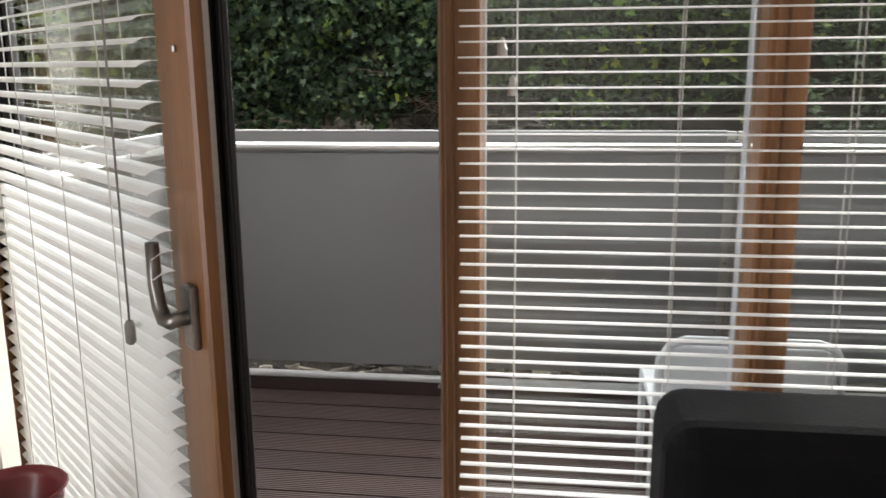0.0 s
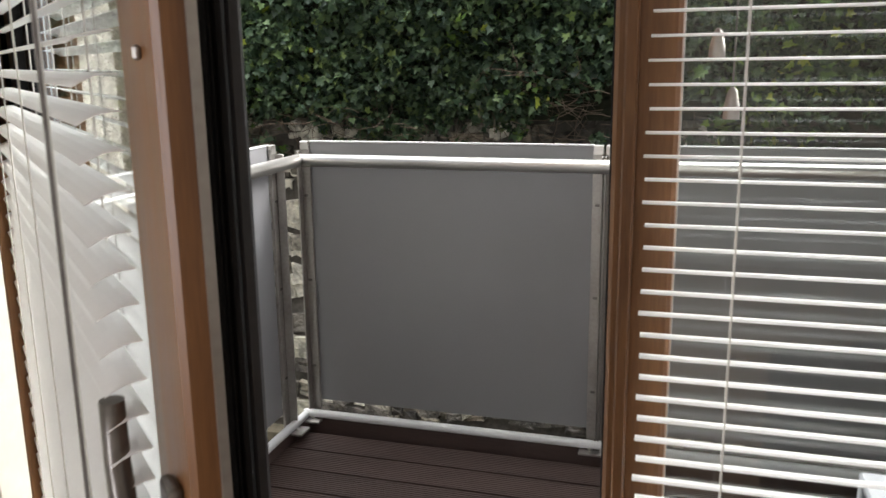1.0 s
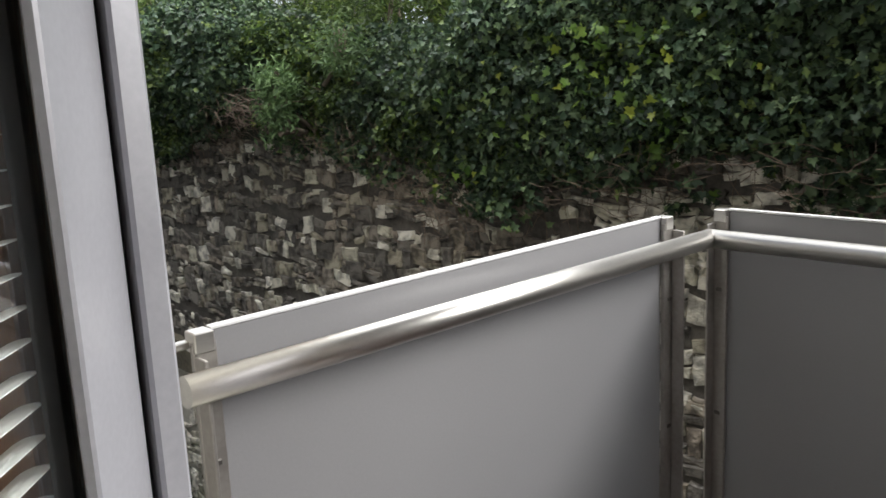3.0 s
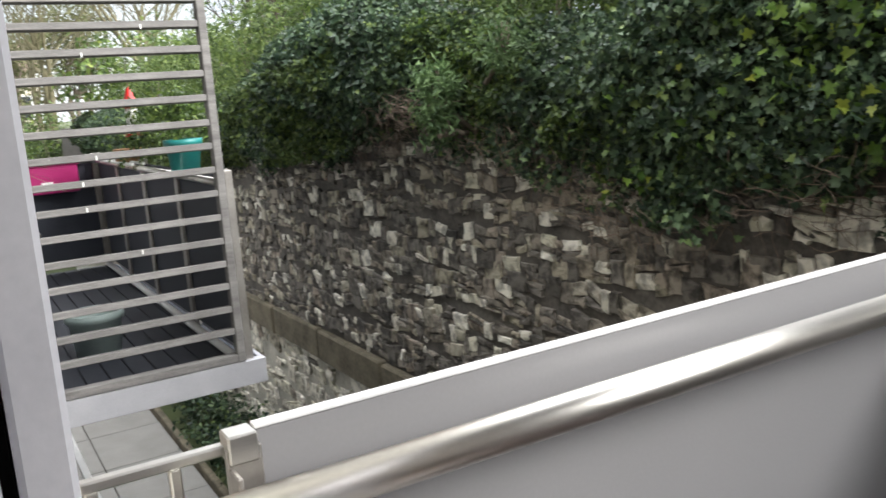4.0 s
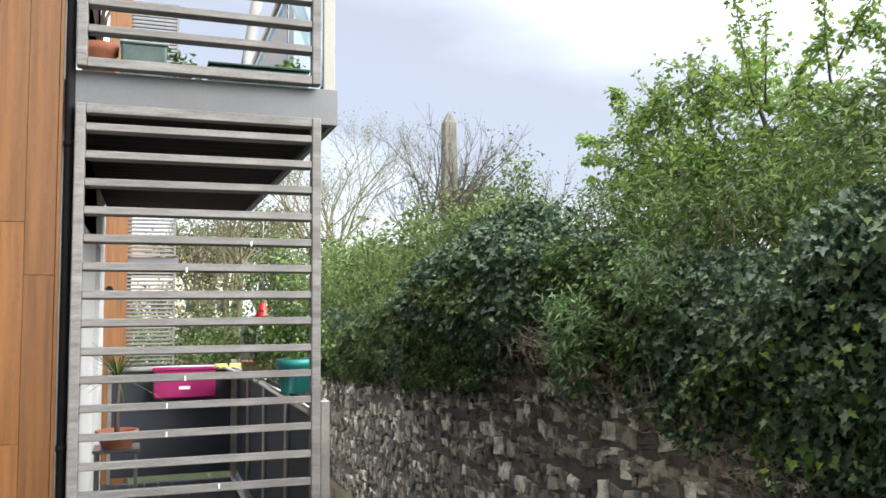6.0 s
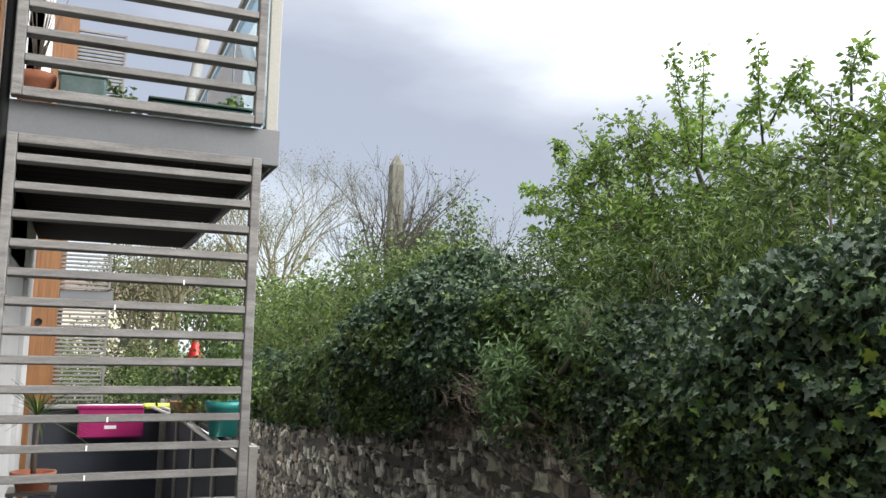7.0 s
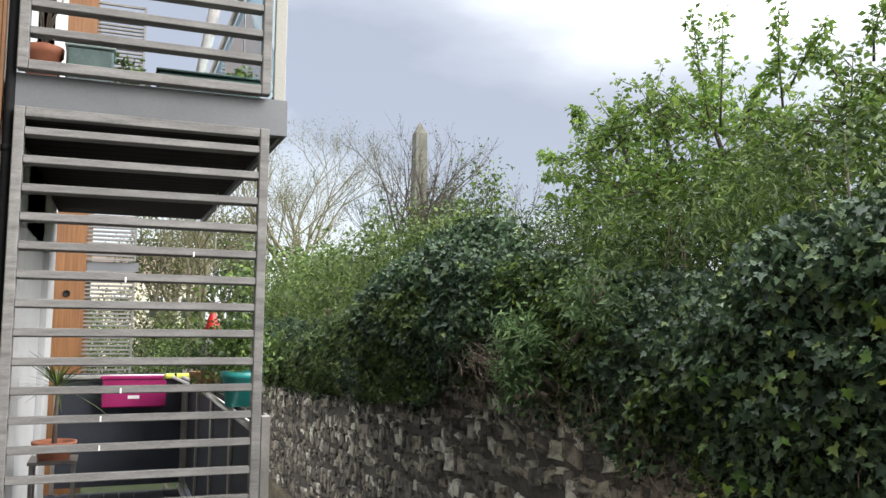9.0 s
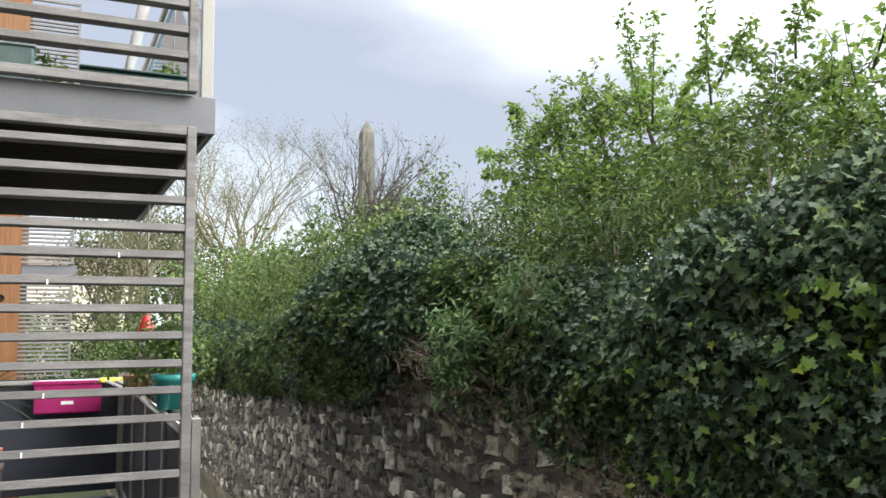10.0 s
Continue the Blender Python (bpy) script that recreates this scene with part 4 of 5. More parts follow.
copy_thing(vent, Matrix.Translation((-18.53, 1.73, 2.09)) @ Matrix.Rotation(radians(90), 4, "Y"))

# added black bar with rings, darkens the gap between cladding and screen
pipe = thing("downpipe", pose(-4.992, 2.072, -2.65), "black bar added to fill the dark gap beside the timber cladding", "pipe")
bm = bmesh.new()
tube(bm, [(0, 0, 0), (0, 0, TOP + 2.6)], 0.022, 12)
part("pipe", bm, BLACK, pipe)
for h in (2.1, 3.6, 5.0):
    bm = bmesh.new()
    lathe(bm, [(0.0225, 0.0), (0.026, 0.002), (0.026, 0.028), (0.0225, 0.03)], 12, (0, 0, h))
    part("bracket", bm, BLACK, pipe)

# ---- below: path, bed, lower storey ----
path = thing("pavement", pose(0, 0, 0), "pale paving slabs along the foot of the building", "pavement", kind="structure")
slab = mesh_of("paving_slab", box(bmesh.new(), (-0.595, -0.445, -0.05), (0.595, 0.445, 0.0), 0.006), PAVING)
for i in range(14):
    for j in range(2):
        part("paving_slab", slab, PAVING, path, m=pose(-4.0 - i * 1.2, 2.62 + j * 0.9, -2.645))
solid("bed_edge", boxes(((-24, 3.98, -2.7), (-1, 4.06, -2.55)), bev=0.01), LEDGE, "weathered timber edging along the planted bed", "edging")
fence = thing("patio_fence", pose(-7.2, 1.9, -2.70), "low white railing round a ground floor patio", "fence")
part("top_bar", boxes(((-0.03, 0.0, 1.05), (0.03, 0.75, 1.10)), bev=0.004), EDGE, fence)
part("top_bar", boxes(((-3.0, 0.69, 1.05), (-0.035, 0.75, 1.10)), bev=0.004), EDGE, fence)
for y in (0.0, 0.35, 0.70):
    part("post", boxes(((-0.02, y, 0.0), (0.02, y + 0.04, 1.05)), bev=0.003), EDGE, fence)
part("panel", boxes(((-0.006, 0.05, 0.1), (0.006, 0.69, 1.0))), PALETUB, fence)

# ---- stone wall ----
WY = 5.0


def batter(z):
    """How far the old wall leans out towards its foot."""
    return 0.065 * (z - 0.85)


bm = boxes(((-26, WY, -1.0), (6, WY + 0.3, 1.25)))
for v in bm.verts:
    v.co.y += batter(v.co.z)
solid("wall_stone_core", bm, MORTAR, "dark mortar core of the old rubble wall", "wall")
solid("wall_lower", boxes(((-26, WY - 0.12, -2.7), (6, WY + 0.1, -1.02))), LIMEWASH, "limewashed lower retaining wall", "wall")
led = thing("wall_ledge", pose(0, 0, 0), "mossy concrete ledge at the foot of the rubble wall", "ledge", kind="structure")
rnd = random.Random(6)
x = -26.0
while x < 6:
    w = rnd.uniform(1.0, 1.7)
    part("block", boxes(((x, WY - 0.18 + rnd.uniform(-0.01, 0.01), -1.02), (x + w - 0.012, WY - 0.06, -0.72 + rnd.uniform(-0.012, 0.012))), bev=0.016), LEDGE, led)
    x += w


def rubble(x0, x1, z0, z1, seed, big):
    """Outlines of rough blocks and thin slates in wandering courses."""
    r, out, z = random.Random(seed), [], z0
    while z < z1:
        h = big * r.uniform(0.55, 1.25)
        x = x0 - r.uniform(0, 0.2)
        wave = r.uniform(0, 6)
        while x < x1:
            w = big * r.choice((0.45, 0.65, 0.8, 0.95, 1.15, 1.5)) * r.uniform(0.8, 1.2)
            lift = r.gauss(0, 0.016)
            n = r.choice((1, 1, 1, 2, 2, 3, 3))
            tilt = r.gauss(0, 0.15)
            cuts = [0.0] + sorted(r.uniform(0.2, 0.8) for k in range(n - 1)) + [1.0]
            for a, b in zip(cuts, cuts[1:]):
                if (b - a) * h < 0.016:
                    continue
                at = lambda u, v: (x + u * w + r.gauss(0, 0.008), z + lift + v * h + 0.04 * math.sin(x * 1.3 + wave) + 0.025 * math.sin(x * 4.1 + wave * 3) + tilt * (u - 0.5) * w + r.gauss(0, 0.006))
                poly = [at(0, a), at(0.5, a), at(1, a), at(1, (a + b) / 2), at(1, b), at(r.uniform(0.35, 0.65), b), at(0, b), at(0, (a + b) / 2)]
                out.append(((x + w / 2, z + h * (a + b) / 2), poly, (b - a) * h, w))
            x += w
        z += h
    return out


def stone_geometry(p, poly, rnd):
    """A worn, uneven block around p."""
    cx, cz = sum(u for u, v in poly) / len(poly), sum(v for u, v in poly) / len(poly)
    out = rnd.uniform(0.006, 0.026)
    slack = rnd.uniform(0.0, 0.003)
    lean = rnd.gauss(0, 0.10), rnd.gauss(0, 0.10)
    rings = []
    for k, (gap, y) in enumerate(((0.001, 0.02), (0.002, -out * 0.6), (0.007, -out - 0.003))):
        ring = []
        for u, v in poly:
            d = max(math.hypot(u - cx, v - cz), 1e-4)
            s = max(1 - (gap + slack) / d, 0.3)
            q = (u - cx) * s, (v - cz) * s
            ring.append((cx + q[0] - p[0], y + (q[0] * lean[0] + q[1] * lean[1] + rnd.uniform(-0.004, 0.004)) * (k > 0), cz + q[1] - p[1]))
        rings.append(ring)
    n = len(poly)
    verts = [c for r in rings for c in r] + [(cx - p[0], -out - rnd.uniform(0.002, 0.010), cz - p[1])]
    faces = [(k * n + i, k * n + (i + 1) % n, (k + 1) * n + (i + 1) % n, (k + 1) * n + i) for k in range(2) for i in range(n)] + [(2 * n + i, 2 * n + (i + 1) % n, 3 * n) for i in range(n)]
    return verts, faces


rub = thing("stone_wall", pose(0, WY, 0), "old rubble stone wall with pale and dark stones", "wall", kind="structure")
rnd = random.Random(21)


def mass(name, stones, material, dy=0.0, label=""):
    vv, ff = [], []
    for p, vs, fs in stones:
        base = len(vv)
        vv += [(a + p[0], b + dy + (batter(p[1]) if p[1] > -0.9 else 0.0), c + p[1]) for a, b, c in vs]
        ff += [tuple(base + i for i in f) for f in fs]
    me = bpy.data.meshes.new(name)
    me.from_pydata(vv, [], ff)
    me.materials.append(material)
    tagged(part(name, me, material, rub, label), kind="stuff")


dark_rest, pale_rest, near = [], [], 0
for p, poly, h, w in rubble(-20.0, 0.6, -0.72, 1.22, 5, 0.125):
    vs, fs = stone_geometry(p, poly, rnd)
    whiter = float(waves(np.array([p[0] * 0.8]), np.array([p[1] * 0.8]), 41)[0])
    pale = rnd.random() < (0.20 + 0.11 * whiter if h > 0.045 and w < 0.17 else 0.05)
    pale = pale or (-2.75 < p[0] < -1.5 and p[1] > -0.08 and rnd.random() < 0.7)
    if -5.0 < p[0] < -3.5 and p[1] > -0.25 and near < 300:
        me = bpy.data.meshes.new("stone")
        me.from_pydata(vs, [], fs)
        me.materials.append(RUBBLE_WHITE if pale else RUBBLE)
        part("stone", me, RUBBLE, rub, m=Matrix.Translation((p[0], batter(p[1]), p[1])))
        near += 1
    else:
        (pale_rest if pale else dark_rest).append((p, vs, fs))
mass("stone_mass", dark_rest, RUBBLE_REST)
mass("pale_stones", pale_rest, RUBBLE_PALE, label="pale limewashed stones")
lower = [(p, *stone_geometry(p, poly, rnd)) for p, poly, h, w in rubble(-16.0, -3.0, -2.65, -1.05, 6, 0.2)]
mass("lower_stones", [s for s in lower if rnd.random() < 0.7], RUBBLE_PALE, -0.12, "limewashed stones of the lower wall")
mass("lower_dark_stones", [s for s in lower if rnd.random() < 0.3], RUBBLE_REST, -0.118)

# ---- ivy and hedge on the wall ----
XS = [-22, -16, -13, -10.2, -8.2, -7.0, -6.3, -5.4, -5.0, -4.5, -3.8, -3.3, -2.8, -2.2, -1.0, 0.5, 5]
LOW = [0.6, 0.65, 0.72, 0.83, 0.92, 1.02, 1.12, 1.14, 1.06, 0.98, 0.72, 0.72, 0.85, 0.85, 0.98, 1.0, 1.0]
HIGH = [1.6, 1.6, 1.6, 1.65, 2.20, 2.34, 2.30, 2.12, 1.98, 1.85, 1.80, 2.05, 2.15, 2.25, 2.35, 2.4, 2.4]
OUT = [0.35, 0.35, 0.32, 0.26, 0.28, 0.32, 0.24, 0.15, 0.12, 0.12, 0.14, 0.20, 0.24, 0.24, 0.25, 0.25, 0.25]


def hedge_front(x, z):
    lo, hi, out = np.interp(x, XS, LOW), np.interp(x, XS, HIGH), np.interp(x, XS, OUT)
    u = np.clip((z - lo) / (hi - lo), 0, 1)
    return WY - out * np.sin(np.pi * np.clip(0.18 + 0.62 * u, 0, 1)) - 0.10 * waves(x * 1.6, z * 1.6, 3) + 0.55 * np.clip(u - 0.72, 0, 1) ** 1.3 * 2.2


rng = np.random.default_rng(31)
n = 165000
x = np.concatenate([rng.uniform(-7.5, 4.6, int(n * 0.62)), rng.uniform(-21, -7.5, n - int(n * 0.62))])
lo = np.interp(x, XS, LOW) + 0.13 * waves(x * 3.1, x * 0.7, 9) - 0.10 * rng.random(n) ** 3
hi = np.interp(x, XS, HIGH) + 0.10 * waves(x * 2.3, x * 0.4, 14)
z = lo + (hi - lo) * rng.random(n)
keep = waves(x * 2.4, z * 2.4, 17) > np.where(z < lo + 0.3, np.where((x > -4.5) & (x < -2.9), 0.22, -0.10), -0.95)
x, z = x[keep], z[keep]
y = hedge_front(x, z) + rng.exponential(0.075, len(x)) - 0.04
nrm = rng.normal(size=(len(x), 3)) + np.array([0.1, -0.6, 0.6])
size = rng.uniform(0.030, 0.068, len(x)) * np.where(x > -3.6, 0.68, np.where(x > -6.2, 0.60, 0.74)) * rng.choice((0.75, 1.0, 1.0, 1.3), len(x))
fresh = (waves(x * 1.9, z * 1.9, 23) > 0.18) & (rng.random(len(x)) < np.where(x > -2.6, 0.11, 0.035)) & (x > -3.9) & (z < np.interp(x, XS, LOW) + 0.85)
ivy = thing("ivy", pose(0, 0, 0), "dense dark ivy hanging over the top of the stone wall", "ivy", kind="stuff")
close = ~fresh & (x > -4.6)
part("leaves", leaf_mesh("leaves", np.stack([x, y, z], 1)[close], nrm[close], size[close], "lobed", IVY, 2), IVY, ivy)
close = ~fresh & (x <= -4.6)
part("leaves", leaf_mesh("leaves", np.stack([x, y, z], 1)[close], nrm[close], size[close], "ivy", IVY, 5), IVY, ivy)
part("fresh_leaves", leaf_mesh("fresh_leaves", np.stack([x, y - 0.04, z], 1)[fresh], nrm[fresh], size[fresh] * 1.2, "lobed", NEWLEAF, 3), NEWLEAF, ivy, "fresh yellow-green leaves")
vx = rng.uniform(-5.8, -3.7, 14000)
vz = np.interp(vx, XS, LOW) + 0.12 + rng.random(14000) * 0.75
ok = waves(vx * 2.1, vz * 2.6, 51) > 0.15
vx, vz = vx[ok], vz[ok]
vp = np.stack([vx, hedge_front(vx, vz) - 0.05 + rng.exponential(0.03, len(vx)), vz], 1)
part("vine_leaves", leaf_mesh("vine_leaves", vp, rng.normal(size=(len(vx), 3)) + np.array([0, -0.5, 0.7]), rng.uniform(0.025, 0.05, len(vx)), "oval", HEDGE, 6), HEDGE, ivy, "lighter small-leaved creeper")
vx = rng.uniform(-14.0, -6.7, 27000)
vz = np.interp(vx, XS, LOW) - 0.02 + rng.random(27000) * 0.85
ok = waves(vx * 1.3, vz * 2.2, 57) > -0.25
vx, vz = vx[ok], vz[ok]
vp = np.stack([vx, hedge_front(vx, vz) - 0.05 + rng.exponential(0.04, len(vx)), vz], 1)
part("bramble_leaves", leaf_mesh("bramble_leaves", vp, rng.normal(size=(len(vx), 3)) + np.array([0.2, -0.5, 0.7]), rng.uniform(0.03, 0.065, len(vx)), "oval", SHRUB, 7), SHRUB, ivy, "light green creeper along the wall top")
# dark sheet behind the leaves, its colour stands for shade deep in the growth
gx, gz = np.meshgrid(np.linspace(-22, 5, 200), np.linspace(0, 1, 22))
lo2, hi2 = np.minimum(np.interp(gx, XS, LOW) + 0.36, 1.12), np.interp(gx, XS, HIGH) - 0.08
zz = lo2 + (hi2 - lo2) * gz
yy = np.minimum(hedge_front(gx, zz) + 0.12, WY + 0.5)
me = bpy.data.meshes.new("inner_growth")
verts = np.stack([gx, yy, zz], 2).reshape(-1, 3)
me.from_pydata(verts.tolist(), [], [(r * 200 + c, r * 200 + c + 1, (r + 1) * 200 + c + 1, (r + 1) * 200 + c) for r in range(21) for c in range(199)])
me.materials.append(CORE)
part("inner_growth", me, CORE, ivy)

bm, rnd = bmesh.new(), random.Random(77)
for cxm, czm, wd, cnt in ((-6.0, 1.18, 0.55, 80), (-4.6, 1.10, 0.6, 55), (-3.6, 0.78, 0.5, 60), (-0.45, 1.25, 0.45, 110), (-2.4, 0.95, 0.6, 70), (-1.4, 1.05, 0.6, 50)):
    for i in range(cnt):
        px, pz = rnd.gauss(cxm, wd * 0.5), rnd.gauss(czm, 0.10)
        py = WY - rnd.uniform(0.08, 0.30)
        a, pts = rnd.uniform(-0.6, 3.7), []
        for k in range(5):
            pts.append((px, py, pz))
            px, pz, py = px + math.cos(a) * 0.055, pz + math.sin(a) * 0.035, py + rnd.uniform(-0.015, 0.02)
            a += rnd.uniform(-0.7, 0.7)
        tube(bm, pts, [0.0022, 0.0022, 0.0018, 0.0013, 0.0008], 3, False)
for i in range(110):
    px, pz, py = rnd.gauss(-5.5, 0.22), rnd.gauss(1.37, 0.05), WY - rnd.uniform(0.24, 0.36)
    a, pts = rnd.choice((0.0, 3.14)) + rnd.gauss(0, 0.7), []
    for k in range(5):
        pts.append((px, py, pz))
        px, pz, py = px + math.cos(a) * 0.06, pz + math.sin(a) * 0.035, py + rnd.uniform(-0.02, 0.02)
        a += rnd.uniform(-0.8, 0.8)
    tube(bm, pts, [0.0032, 0.003, 0.0024, 0.0016, 0.001], 4, False)
for i in range(520):
    px = rnd.uniform(-8.5, 0.5)
    lz = float(np.interp(px, XS, LOW))
    pz, py = lz + rnd.uniform(-0.05, 0.45), WY - rnd.uniform(0.04, 0.16)
    a, pts = rnd.choice((-1.57, -1.57, 0.2, 3.0)) + rnd.uniform(-0.6, 0.6), []
    for k in range(5):
        pts.append((px, py, pz))
        px, pz, py = px + math.cos(a) * 0.06, max(pz + math.sin(a) * 0.06, lz - 0.22), py + rnd.uniform(-0.012, 0.012)
        a += rnd.uniform(-0.5, 0.5)
    tube(bm, pts, [0.0026, 0.0022, 0.0018, 0.0013, 0.0008], 3, False)
tagged(part("dry_stems", bm, TWIG, ivy, "dry brown stems"), kind="stuff")


def cloud(centres, count, size, seed, squash=0.7, tuft=0.0):
    """Points and normals on the outer part of overlapping clumps."""
    r = np.random.default_rng(seed)
    ws = np.array([c[3] ** 2 for c in centres])
    which = r.choice(len(centres), count, p=ws / ws.sum())
    c = np.array(centres)[which]
    d = r.normal(size=(count, 3))
    d /= np.linalg.norm(d, axis=1, keepdims=True)
    rad = c[:, 3] * (0.35 + 0.65 * r.random(count) ** 0.45) * (1 + 0.25 * waves(d[:, 0] * 4 + c[:, 0], d[:, 2] * 4, seed))
    p = c[:, :3] + d * rad[:, None] * np.array([1, 1, squash])
    if tuft:
        at = r.integers(0, max(count // 22, 1), count)
        p, d = p[at] + r.normal(size=(count, 3)) * tuft * 0.5, d[at]
    return p, d * 0.6 + r.normal(size=(count, 3)) * 0.6 + np.array([0, 0, 0.5]), r.uniform(size * 0.6, size * 1.3, count)


def bush(name, centres, count, size, material, label, shape="oval", seed=1, base=0.85, tuft=0.16, category="shrub"):
    b = thing(name, pose(0, 0, 0), label, category)
    p, nn, s = cloud(centres, count, size, seed, tuft=tuft)
    part("foliage", leaf_mesh("foliage", p, nn, s, shape, material, seed), material, b)
    bm, r = bmesh.new(), random.Random(seed)
    for cx, cy, cz, rad in centres:
        for k in range(5):
            tube(bm, [(cx + r.uniform(-0.2, 0.2), cy + r.uniform(-0.1, 0.2), base), (cx + r.uniform(-0.3, 0.3) * rad, cy, (cz + base) / 2), (cx + r.uniform(-0.7, 0.7) * rad, cy + r.uniform(-0.4, 0.4) * rad, cz + r.uniform(0.1, 0.6) * rad)], [0.018, 0.012, 0.004], 5)
    tagged(part("stem_mass", bm, BARK, b), kind="stuff")
    return b


rnd = random.Random(40)
bush("hedge_shrub", [(-9.0 - i * 1.05, 5.75 + rnd.uniform(-0.3, 0.5), 2.05 + rnd.uniform(-0.2, 0.3), rnd.uniform(0.6, 0.85)) for i in range(11)], 26000, 0.065, SHRUB, "bright green hedge shrubs behind the stone wall", seed=5)
bush("hedge_shrub", [(-8.8 + i * 0.75, 5.65 + rnd.uniform(-0.1, 0.3), 2.12 + rnd.uniform(-0.15, 0.2), rnd.uniform(0.45, 0.65)) for i in range(10)], 27000, 0.06, HEDGE, "green shrubs with narrow leaves above the wall", "narrow", seed=6)
bush("wall_sprig", [(-5.02, 4.70, 1.50, 0.11), (-5.00, 4.68, 1.35, 0.10), (-5.05, 4.72, 1.60, 0.08), (-4.98, 4.70, 1.23, 0.07)], 1500, 0.058, SPRIG, "sage-green sprig growing out of the ivy", "narrow", seed=7, base=1.2, tuft=0.1)
bush("wall_sprig", [(-4.55, 4.92, 1.68, 0.14), (-4.58, 4.90, 1.80, 0.10)], 700, 0.062, SPRIG, "sage-green sprig growing out of the ivy", "narrow", seed=8, base=1.5, tuft=0.1)
bush("bed_plants", [(-15 + i * 0.62, 4.45 + rnd.uniform(-0.12, 0.12), -2.5 + rnd.uniform(0, 0.35), rnd.uniform(0.3, 0.45)) for i in range(21)], 15000, 0.07, IVY, "dark green plants in the bed at the foot of the wall", seed=9, base=-2.7)


# ---- trees ----
def grow(bm, tips, r, base, way, length, radius, depth, spread, bend):
    pts, rad, d = [Vector(base)], [radius], Vector(way).normalized()
    for k in range(4):
        d = (d + Vector((r.gauss(0, bend), r.gauss(0, bend), r.gauss(0.04, bend * 0.5)))).normalized()
        pts.append(pts[-1] + d * length / 4)
        rad.append(radius * (1 - 0.13 * (k + 1)))
    tube(bm, pts, rad, 6 if depth > 1 else 4, False)
    if depth == 0:
        tips.extend(pts[1:])
        return
    if depth == 1:
        tips.extend(pts[2:])
    for k in range(r.choice((2, 3, 3))):
        a = pts[r.choice((2, 3, 4, 4))]
        e = (d + Vector((r.gauss(0, spread), r.gauss(0, spread), r.gauss(0.1, spread * 0.6)))).normalized()
        grow(bm, tips, r, a, e, length * r.uniform(0.6, 0.85), radius * 0.52, depth - 1, spread, bend)


def tree(name, base, stems, depth, length, radius, spread, seed, label, leaves=0, leaf_size=0.08, material=None, lean=(0, 0), bark=None, jitter=0.12):
    t = thing(name, pose(*base), label, "tree")
    r, bm, tips = random.Random(seed), bmesh.new(), []
    for k in range(stems):
        grow(bm, tips, r, (r.uniform(-0.1, 0.1) * stems * 0.5, r.uniform(-0.1, 0.1) * stems * 0.5, 0), (lean[0] + r.gauss(0, 0.25), lean[1] + r.gauss(0, 0.2), 1), length * r.uniform(0.85, 1.1), radius, depth, spread, 0.10)
    part("trunk", bm, bark or BARK, t)
    if leaves:
        g = np.random.default_rng(seed)
        tp = np.array([tuple(v) for v in tips])
        p = tp[g.integers(0, len(tp), leaves)] + g.normal(size=(leaves, 3)) * jitter
        part("crown", leaf_mesh("crown", p, g.normal(size=(leaves, 3)) + np.array([0, 0, 0.7]), g.uniform(leaf_size * 0.6, leaf_size * 1.25, leaves), "oval", material, seed), material, t)
    return t


